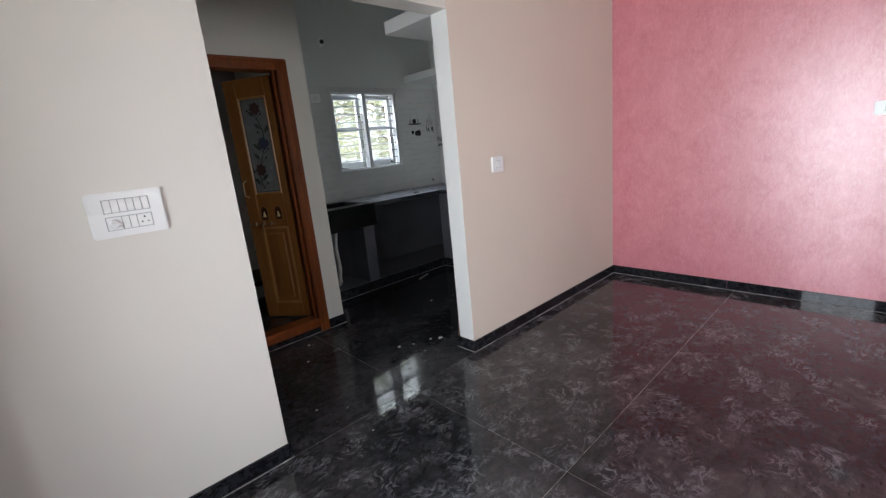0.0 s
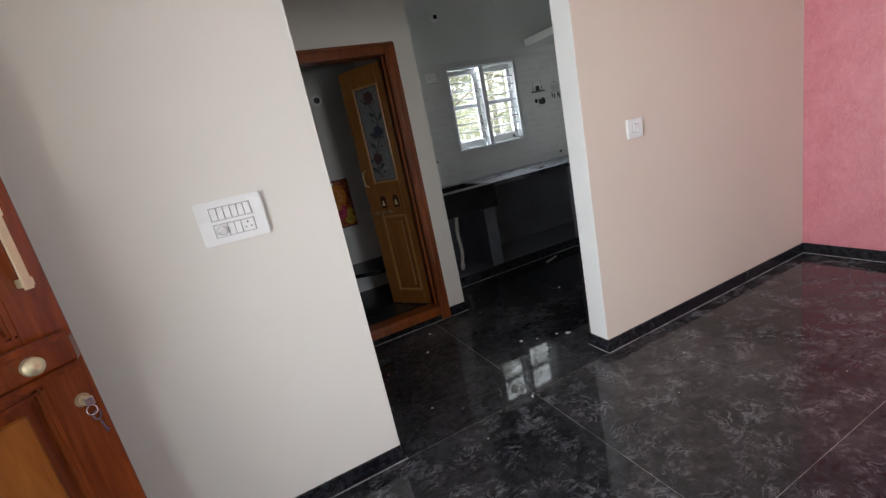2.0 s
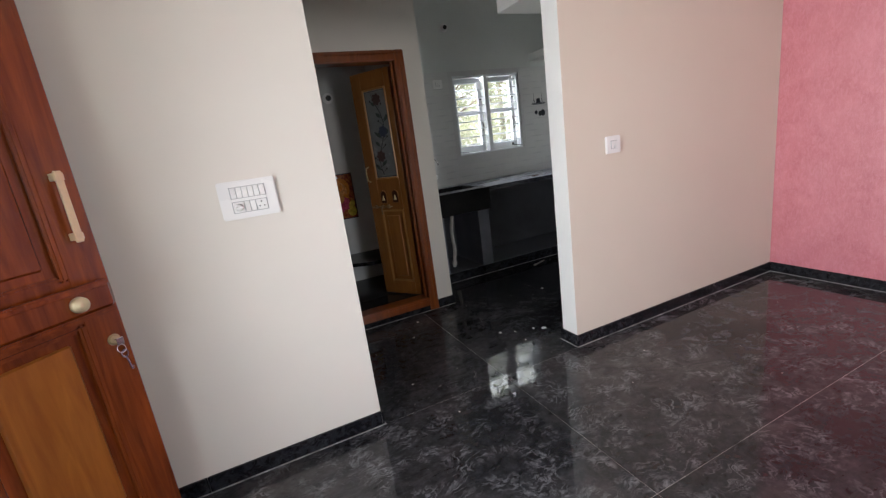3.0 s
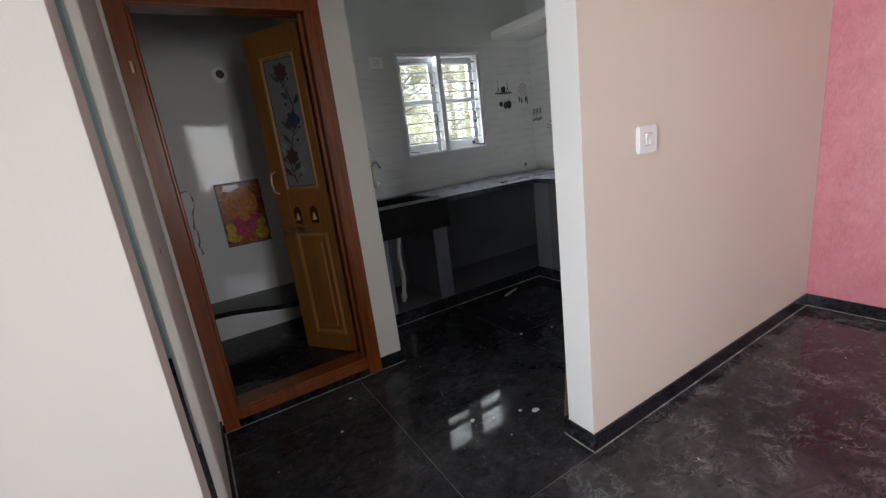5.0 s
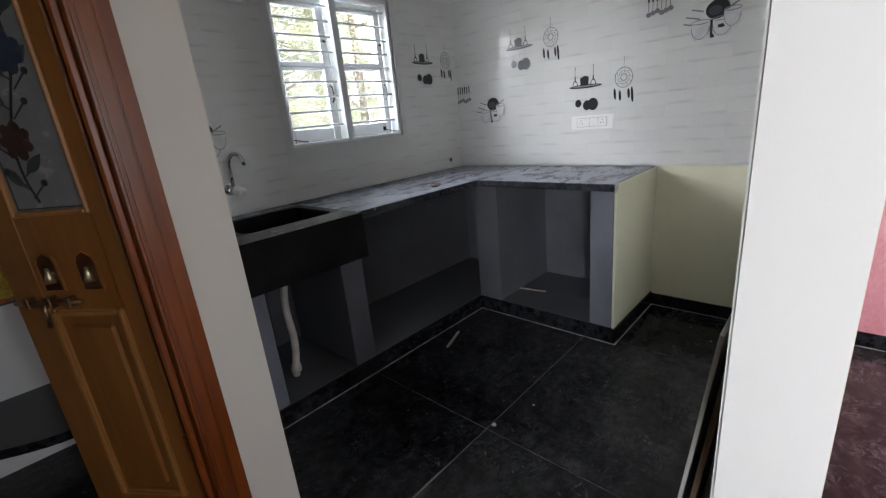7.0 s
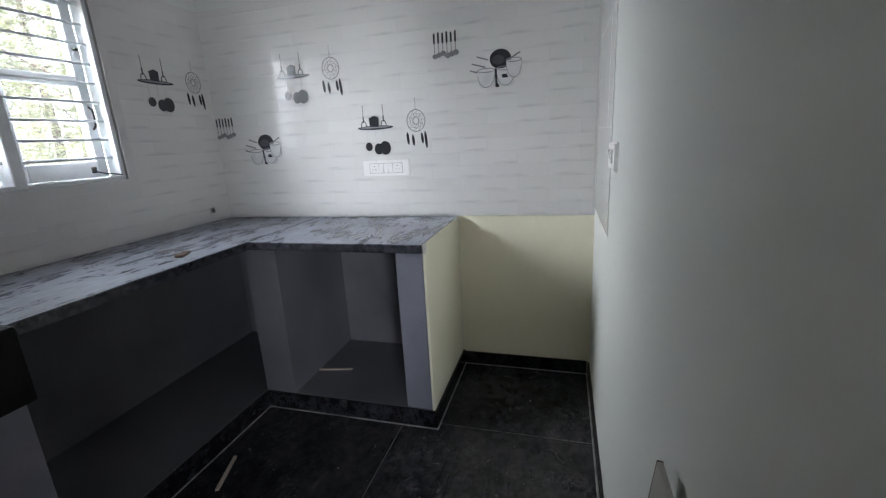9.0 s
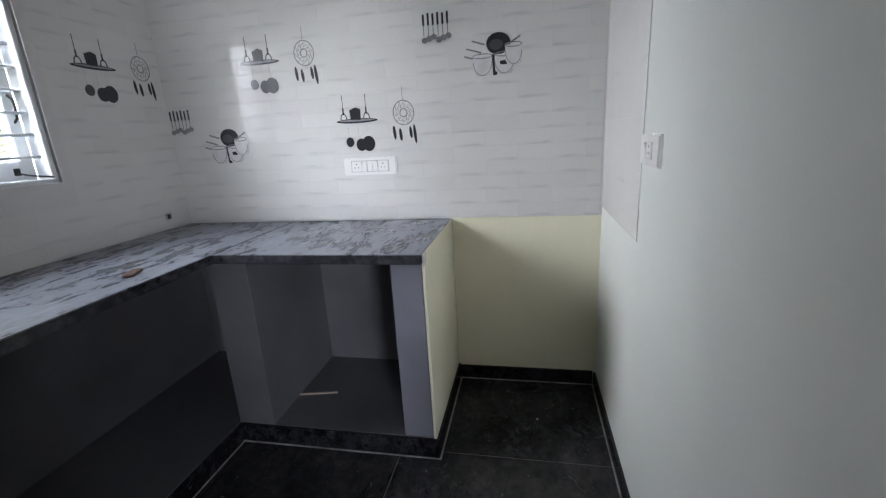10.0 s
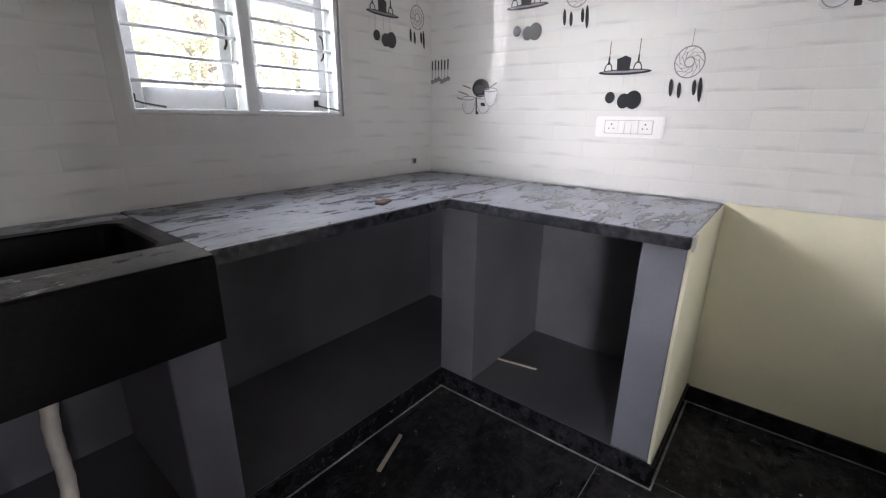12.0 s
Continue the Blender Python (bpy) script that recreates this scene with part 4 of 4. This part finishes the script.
def print_dreamcatcher(m):
    t = thing("tile_print", m, "grey printed dreamcatcher with dark feathers on white tile", "tile print", "tile prints")
    bm = ring(bmesh.new(), 0, 0, 0.05, 0.055, 0.004, -0.001, 0)
    part("hoop", bm, INKG, t)
    part("inner_ring", ring(bmesh.new(), 0, 0, 0.016, 0.017, 0.003, -0.001, 0, 16), INKG, t)
    part("cord", bar(bmesh.new(), 0, 0.055, 0, 0.115, 0.0018, -0.001, 0), INKG, t)
    bm = bmesh.new()
    for k in range(10):
        a, b = 2 * math.pi * k / 10, 2 * math.pi * (k + 1.5) / 10
        bar(bm, 0.047 * math.cos(a), 0.052 * math.sin(a), 0.032 * math.cos(b), 0.035 * math.sin(b), 0.0018, -0.0008, 0)
        bar(bm, 0.034 * math.cos(a), 0.037 * math.sin(a), 0.017 * math.cos(b), 0.018 * math.sin(b), 0.0018, -0.0009, 0)
    part("web", bm, INKG, t)
    for x, z, l in ((-0.05, -0.088, 0.033), (-0.02, -0.098, 0.03), (0.03, -0.09, 0.028), (0.05, -0.098, 0.045)):
        part("feather", plate(bmesh.new(), oval(x, z, 0.0075, l, 12, 0.08), -0.001, 0), INK, t)


def print_utensils(m):
    t = thing("tile_print", m, "grey printed row of hanging ladles on white tile", "tile print", "tile prints")
    for k in range(6):
        x = -0.055 + 0.0215 * k
        part("handle", bar(bmesh.new(), x, 0.06 + 0.004 * (k % 2), x, 0.015, 0.009, -0.001, 0), INK, t)
        part("ladle", plate(bar(bmesh.new(), x, 0.015, x, -0.03, 0.0035, -0.0008, 0), oval(x + 0.002, -0.045 + 0.006 * (k % 3), 0.014, 0.012, 14), -0.0012 - 0.0002 * k, 0), INKG, t)


def print_pots(m):
    t = thing("tile_print", m, "grey printed stack of saucepans and a black pan on white tile", "tile print", "tile prints")
    part("frying_pan", plate(bmesh.new(), oval(0.015, 0.042, 0.052, 0.044, 24), -0.0016, 0), INK, t)
    part("pan_shine", plate(bmesh.new(), oval(0.005, 0.038, 0.03, 0.022, 20), -0.0019, -0.0016), INKD, t)
    for x0, z0, x1, z1 in ((-0.10, 0.06, -0.045, 0.042), (-0.125, 0.03, -0.06, 0.01), (-0.135, 0.0, -0.07, -0.02), (0.055, 0.035, 0.11, 0.065)):
        part("pan_handle", bar(bmesh.new(), x0, z0, x1, z1, 0.007, -0.0022, 0), INKG, t)
    part("dark_gap", plate(bmesh.new(), [(-0.014, 0.0), (0.012, 0.0), (0.008, -0.085), (-0.01, -0.085)], -0.0026, -0.001), INK, t)
    part("dark_side", plate(bmesh.new(), [(0.02, -0.03), (0.06, -0.025), (0.05, -0.045), (0.024, -0.045)], -0.0064, -0.001), INK, t)
    for x, z, w, h in ((-0.055, -0.045, 0.042, 0.04), (0.04, -0.042, 0.042, 0.04), (0.08, -0.008, 0.036, 0.04)):
        d = 0.003 + 0.0003 * len(t.children)
        part("saucepan", plate(bmesh.new(), [(x - w, z + h), (x + w, z + h), (x + w * 0.95, z - h * 0.6), (x + w * 0.6, z - h), (x - w * 0.6, z - h), (x - w * 0.95, z - h * 0.6)], -d, -0.001), INKL, t)
        part("saucepan_rim", ring(bmesh.new(), x, z + h, w, 0.009, 0.004, -d - 0.0008, -d + 0.0001, 20), INKG, t)
        part("saucepan_outline", ring(bmesh.new(), x, z + h * 0.4, w * 0.97, h * 1.35, 0.003, -d - 0.0006, -d + 0.0001, 16, math.pi, 2 * math.pi), INKG, t)


PY = NY - 0.0165   # print plane of the north tiles
PX = EX - 0.0165   # print plane of the east tiles


def on_north(x, z):
    return pose(x, PY, z)


def on_east(y, z):
    return pose(PX, y, z, 0, 0, -90)


print_rack(on_north(3.443, 1.645))
print_dreamcatcher(on_north(3.682, 1.667))
print_pots(on_north(1.88, 1.262))
print_utensils(on_east(4.008, 1.411))
print_pots(on_east(3.755, 1.282))
print_rack(on_east(3.502, 1.664))
print_dreamcatcher(on_east(3.267, 1.686))
print_rack(on_east(3.037, 1.366))
print_dreamcatcher(on_east(2.804, 1.389))
print_utensils(on_east(2.628, 1.731))
print_pots(on_east(2.372, 1.605))

# ---- entrance door, standing open ----
door_main = thing("entrance_door", pose(-1.013, 0.935, 0.012, 0, 0, 47), "open varnished teak panelled entrance door", "door")
DW, DH = 0.985, 2.06
# local x from the hinge to the lock edge; its face towards the hall is -y
part("lock_stile", boxed(DW - 0.115, DW, 0, 0.04, 0, DH, bev=0.003), DOORW, door_main)
part("hinge_stile", boxed(0, 0.115, 0, 0.04, 0, DH, bev=0.003), DOORW, door_main)
for z0, z1 in ((0, 0.2), (0.90, 1.05), (1.93, DH)):
    part("rail", boxed(0.115, DW - 0.115, 0.001, 0.039, z0, z1), DOORW, door_main)
part("mid_stile", boxed(DW / 2 - 0.05, DW / 2 + 0.05, 0.001, 0.039, 0.2, 0.9), DOORW, door_main)
for x0, x1, z0, z1 in ((0.115, DW / 2 - 0.05, 0.2, 0.9), (DW / 2 + 0.05, DW - 0.115, 0.2, 0.9), (0.115, DW - 0.115, 1.05, 1.93)):
    part("panel", boxed(x0, x1, 0.018, 0.028, z0, z1), DOORW, door_main)
    part("raised_field", boxed(x0 + 0.05, x1 - 0.05, 0.006, 0.02, z0 + 0.05, z1 - 0.05, bev=0.01), PANELW if z0 < 0.5 else DOORW, door_main)
    for a in ((x0, x0 + 0.022, z0, z1), (x1 - 0.022, x1, z0, z1), (x0 + 0.022, x1 - 0.022, z0, z0 + 0.022), (x0 + 0.022, x1 - 0.022, z1 - 0.022, z1)):
        part("moulding", boxed(a[0], a[1], -0.007, 0.016, a[2], a[3], bev=0.007, seg=2), DOORW, door_main)
band = part("lock_band", boxed(0.03, DW - 0.018, -0.048, 0.001, 0.925, 1.03, bev=0.02), DOORW, door_main, "raised carved lock band")
part("band_edge", boxed(0.03, DW - 0.035, -0.056, -0.03, 1.012, 1.032, bev=0.005, seg=2), DOORW, band)
part("band_edge", boxed(0.03, DW - 0.035, -0.056, -0.03, 0.92, 0.938, bev=0.005, seg=2), DOORW, band)
bx = DW - 0.147
part("knob", tubed([(bx, -0.046, 0.98), (bx, -0.058, 0.98), (bx, -0.064, 0.98), (bx, -0.08, 0.98), (bx, -0.086, 0.98)], [0.012, 0.012, 0.026, 0.024, 0.006], 20), GOLD, door_main, "oval brass knob")
hx = DW - 0.06
grip = part("pull_handle", boxed(hx - 0.014, hx + 0.008, -0.034, -0.026, 1.165, 1.395, bev=0.002), GOLD, door_main, "flat brass pull handle")
for z in (1.172, 1.365):
    part("handle_foot", boxed(hx - 0.014, hx + 0.016, -0.027, 0, z, z + 0.024, bev=0.002), GOLD, grip)
kx = DW - 0.048
lock = part("keyhole_rose", tubed([(kx, 0, 0.81), (kx, -0.006, 0.81)], 0.02, 18), BRASS, door_main, "round brass keyhole")
part("rose_face", tubed([(kx, -0.006, 0.81), (kx, -0.0085, 0.81)], [0.014, 0.012], 18), GOLD, lock)
part("key", tubed([(kx, -0.008, 0.81), (kx, -0.03, 0.808)], 0.0035, 8), STEEL, lock)
part("key_bow", boxed(kx - 0.012, kx + 0.012, -0.034, -0.03, 0.792, 0.818, bev=0.004), STEEL, lock)
hoop = [(kx - 0.004 + 0.014 * math.sin(a), -0.032 + 0.004 * math.cos(a), 0.778 + 0.014 * math.cos(a)) for a in (2 * math.pi * k / 12 for k in range(13))]
part("key_ring", tubed(hoop, 0.0016, 6), STEEL, lock)
bm = bmesh.new()
ring(bm, kx + 0.006, 0.755, 0.011, 0.013, 0.006, -0.026, -0.0225, 14)
bar(bm, kx + 0.007, 0.743, kx + 0.014, 0.69, 0.0055, -0.026, -0.0225)
bar(bm, kx + 0.013, 0.698, kx + 0.022, 0.7, 0.005, -0.026, -0.0225)
bar(bm, kx + 0.0135, 0.69, kx + 0.021, 0.691, 0.004, -0.026, -0.0225)
part("spare_key", bm, STEEL, lock, "steel key hanging from the ring")
for z in (0.25, 0.82):
    part("latch_tongue", boxed(DW, DW + 0.008, 0.012, 0.028, z, z + 0.05, bev=0.002), BRASS, door_main, "brass latch plate")
for z in (0.25, 1.0, 1.75):
    part("hinge", tubed([(0, 0.045, z), (0, 0.045, z + 0.1)], 0.008, 10), BRASS, door_main)
entry_frame = thing("entrance_frame", pose(0, 0, 0), "varnished teak entrance door frame", "door frame")
part("jamb", boxed(-1.13, -1.045, 0.85, 0.93, 0, 2.1, bev=0.005), DOORW, entry_frame)
part("jamb", boxed(-1.13, -1.045, -0.08, 0.0, 0, 2.1, bev=0.005), DOORW, entry_frame)
part("head", boxed(-1.13, -1.045, 0.0, 0.85, 2.02, 2.1, bev=0.005), DOORW, entry_frame)

# ---- loose things ----
for k, (dx, z1, m_, th) in enumerate(((0.0, 0.86, PLY, 0.008), (0.03, 0.80, PLYE, 0.010), (0.01, 0.83, PLYE, 0.010))):
    b = thing("loose_board", pose(2.13 - dx, 2.02 - 0.022 * k, 0.0, 6.2, 0, 0), "thin offcut board leaning against the kitchen wall", "board", "leaning boards")
    part("sheet", boxed(-0.22, 0, -th, 0, 0.002, z1, bev=0.001), m_, b)
    part("worn_edge", boxed(0, 0.002, -th, 0, 0.002, z1), PLYE, b)

strip = thing("wood_strip", pose(2.75, 3.372, 0.004, 0, 0, 20), "thin pale wooden strip lying on the floor", "wood strip", "wood strips")
part("strip", boxed(-0.093, 0.093, -0.007, 0.007, -0.004, 0.004, bev=0.001), STICKW, strip)
strip = thing("wood_strip", pose(3.437, 3.24, 0.096, 0, 0, -78), "thin pale wooden strip lying in the counter niche", "wood strip", "wood strips")
part("strip", boxed(-0.092, 0.092, -0.005, 0.005, -0.004, 0.004, bev=0.001), STICKW, strip)
bit = thing("brick_bit", pose(2.93, 3.56, 0.885, 0, 0, 25), "small broken brown chip on the dusty worktop", "chip")
part("chip", boxed(-0.04, 0.04, -0.018, 0.018, -0.005, 0.006, bev=0.004), PLYE, bit)
bit = thing("plaster_chip", pose(3.196, 2.6005, 0.862, 0, 12, 0), "broken white plaster chip at the end of the worktop", "chip")
part("chip", plate(bmesh.new(), [(-0.03, 0.012), (0.012, 0.02), (0.006, -0.012), (-0.012, -0.03)], -0.006, 0.0015), CHIP, bit)


def crumb(x, y, r, seed):
    rnd = random.Random(seed)
    bm = bmesh.new()
    n = 9
    top = [bm.verts.new((r * (0.6 + 0.5 * rnd.random()) * math.cos(2 * math.pi * k / n), r * (0.5 + 0.5 * rnd.random()) * math.sin(2 * math.pi * k / n), 0.0)) for k in range(n)]
    hi = [bm.verts.new((v.co.x * 0.75, v.co.y * 0.75, r * 0.22)) for v in top]
    bm.faces.new(top[::-1])
    bm.faces.new(hi)
    for k in range(n):
        bm.faces.new((top[k], top[(k + 1) % n], hi[(k + 1) % n], hi[k]))
    ob = part("plaster_crumb", bm, CHIP)
    ob.matrix_basis = pose(x, y, 0.0, 0, 0, seed * 40)
    tagged(ob, "flat white plaster crumb on the granite floor", "debris", "plaster crumbs")


rnd = random.Random(5)
for k, (x, y, r) in enumerate(((1.813, 2.114, 0.02), (1.758, 2.159, 0.012), (1.541, 2.249, 0.014), (1.148, 2.843, 0.012), (1.63, 2.2, 0.009), (1.02, 2.6, 0.01), (2.3, 2.75, 0.013))):
    crumb(x, y, r, k)
for k in range(22):
    crumb(rnd.uniform(0.7, 3.6), rnd.uniform(0.9, 3.3), rnd.uniform(0.003, 0.007), 20 + k)


# ---- outside ----
def tree(x, y, h, spread, seed):
    t = thing("tree", pose(x, y, -0.35), "bushy green tree behind the house", "tree", "trees outside")
    rnd = random.Random(seed)
    bm = tubed([(0, 0, 0), (0.05, 0.02, h * 0.3), (0.0, 0.05, h * 0.6), (0.1, 0.0, h * 0.85)], [0.14, 0.1, 0.07, 0.03], 10)
    for k in range(9):
        a, z = rnd.uniform(0, 6.28), h * rnd.uniform(0.2, 0.7)
        l = spread * rnd.uniform(0.5, 0.9)
        tube(bm, [(0, 0, z), (l * 0.5 * math.cos(a), l * 0.5 * math.sin(a), z + 0.25), (l * math.cos(a), l * math.sin(a), z + 0.6)], [0.05, 0.03, 0.01], 6)
    part("trunk", bm, BARK, t)
    verts, faces = [], []
    for c in range(int(34 * h)):
        a, q = rnd.uniform(0, 6.28), rnd.random() ** 0.5
        cx, cy, cz = spread * q * math.cos(a), spread * q * math.sin(a), h * (0.12 + 0.88 * rnd.random())
        cr = rnd.uniform(0.22, 0.5)
        for l in range(60):
            d = Vector((rnd.gauss(0, 1), rnd.gauss(0, 1), rnd.gauss(0, 1))).normalized() * cr * rnd.random() ** 0.4
            p = Vector((cx, cy, cz)) + d
            u = Vector((rnd.gauss(0, 1), rnd.gauss(0, 1), rnd.gauss(0, 0.5))).normalized()
            w = u.orthogonal().normalized()
            s = rnd.uniform(0.036, 0.075)
            i = len(verts)
            verts += [tuple(p - u * s), tuple(p + w * s * 0.35), tuple(p + u * s), tuple(p - w * s * 0.35)]
            faces.append((i, i + 1, i + 2, i + 3))
    me = bpy.data.meshes.new("crown")
    me.from_pydata(verts, [], faces)
    me.materials.append(LEAVES)
    crown = new("crown", me)
    crown.parent = t
    crown["kind"] = "stuff"


for k, (tx, ty, th, ts) in enumerate(((-2.5, 13.5, 8.7, 1.8), (0.6, 12.2, 9.6, 1.8), (3.4, 11.8, 10.4, 1.7), (6.2, 12.4, 9.7, 1.8), (9.0, 12.0, 9.6, 1.8), (2.0, 14.2, 11.2, 2.0), (4.9, 14.4, 11.2, 2.0), (7.7, 14.6, 10.3, 2.0), (11.6, 13.4, 8.0, 2.0), (14.2, 13.0, 7.0, 2.0), (10.2, 15.2, 8.4, 2.1), (17.0, 13.6, 5.2, 2.0), (20.0, 14.0, 5.4, 2.1), (4.0, 17.6, 10.0, 2.5), (8.0, 17.4, 11.0, 2.6), (11.4, 17.8, 10.4, 2.5), (14.8, 17.2, 11.0, 2.6), (18.2, 17.8, 10.5, 2.6), (21.8, 17.4, 10.8, 2.6), (-6.5, 14.0, 4.4, 1.9), (6.0, 19.6, 14.0, 3.0), (10.0, 19.8, 15.0, 3.0), (14.0, 19.6, 14.5, 3.0))):
    tree(tx, ty, th, ts, k + 1)

# ---- tiles and slabs, piece by piece ----
TILES = {}


def tile_mesh(w, h):
    key = (round(w, 3), round(h, 3))
    if key not in TILES:
        bm = bmesh.new()
        b, d = min(0.005, w / 4, h / 4), 0.010
        lo = [bm.verts.new(p) for p in ((-w / 2, 0, -h / 2), (w / 2, 0, -h / 2), (w / 2, 0, h / 2), (-w / 2, 0, h / 2))]
        mid = [bm.verts.new((v.co.x, -d + 0.0005, v.co.z)) for v in lo]
        top = [bm.verts.new((v.co.x - math.copysign(b, v.co.x), -d, v.co.z - math.copysign(b, v.co.z))) for v in lo]
        for r1, r2 in ((lo, mid), (mid, top)):
            for k in range(4):
                bm.faces.new((r1[k], r1[(k + 1) % 4], r2[(k + 1) % 4], r2[k]))
        bm.faces.new(top)
        bmesh.ops.recalc_face_normals(bm, faces=bm.faces)
        me = bpy.data.meshes.new("tile")
        bm.to_mesh(me)
        bm.free()
        me.materials.append(TILE)
        TILES[key] = me
    return TILES[key]


def tiled(parent, place, a0, a1, z0, z1, holes=(), tw=0.30, th=0.0665):
    """Staggered rows of tiles; place(a, z) is the pose of a tile's middle."""
    gap = 0.0005
    row, z = 0, z0
    while z < z1 - 0.01:
        top = min(z + th, z1)
        a = a0 - (tw * 0.5 if row % 2 else 0.0)
        while a < a1 - 0.004:
            spans = [(max(a, a0), min(a + tw, a1))]
            for h0, h1, hz0, hz1 in holes:
                if z < hz1 - 0.01 and top > hz0 + 0.01:
                    spans = [s for p, q in spans for s in ((p, min(q, h0)), (max(p, h1), q))]
            for p, q in spans:
                if q - p > 0.012:
                    ob = new("tile", tile_mesh(q - p - gap, top - z - gap))
                    ob.matrix_basis = place((p + q) / 2, (z + top) / 2)
                    ob.parent = parent
            a += tw
        z += th
        row += 1


tiled(wall_kitchen_north, lambda a, z: pose(a, NY - 0.004, z), 1.552, EX - 0.012, 0.882, 2.05, ((WX0 - 0.045, WX1 + 0.04, WZ0 - 0.045, WZ1 + 0.02),))
tiled(wall_kitchen_east, lambda a, z: pose(EX - 0.004, -a, z, 0, 0, -90), -NY + 0.012, -YN - 0.016, 0.884, 2.05)
tiled(wall_hall_east, lambda a, z: pose(-a, YN - 0.0028, z, 0, 0, 180), -EX + 0.014, -3.152, 0.925, 2.05, (), 1.0, 0.3755)
solid("tile_bed_north", holed_wall(1.552, EX, NY - 0.0136, NY, 0.882, 2.052, WX0, WX1, WZ0, WZ1), JOINT, "pale tile joints", "wall")
solid("tile_bed_south", boxed(3.152, EX - 0.0136, YN + 0.004, YN + 0.0066, 0.925, 2.052), JOINT, "pale tile joints", "wall")
solid("tile_bed_east", boxed(EX - 0.0136, EX, YN + 0.004, NY - 0.0136, 0.884, 2.052), JOINT, "pale tile joints", "wall")

GYS = [-2.2, -1.24, -0.24, 0.76, 1.757]
GYN = [1.757, 2.762, 3.76, 4.3]
CELLS = [(x0, x1, y0, y1) for gx, gy in (((-1.45, 1.257, 4.0), GYS), ((-1.45, 0.26, 1.257, 2.262, 3.232, 4.0), GYN)) for x0, x1 in zip(gx, gx[1:]) for y0, y1 in zip(gy, gy[1:])]
SLABS = {}
for x0, x1, y0, y1 in CELLS:
    key = (round(x1 - x0, 3), round(y1 - y0, 3), y0 < 1.7)
    g = 0.0010
    if key not in SLABS:
        w, d = key[:2]
        bm = boxed(-w / 2 + g, w / 2 - g, -d / 2 + g, d / 2 - g, -0.02, 0.0, bev=0.0006)
        bmesh.ops.recalc_face_normals(bm, faces=bm.faces)
        me = bpy.data.meshes.new("slab")
        bm.to_mesh(me)
        bm.free()
        me.materials.append(GRAN if y0 < 1.7 else GRANK)
        SLABS[key] = me
    ob = new("slab", SLABS[key])
    ob.matrix_basis = pose((x0 + x1) / 2, (y0 + y1) / 2, 0.0)
    ob.parent = floor
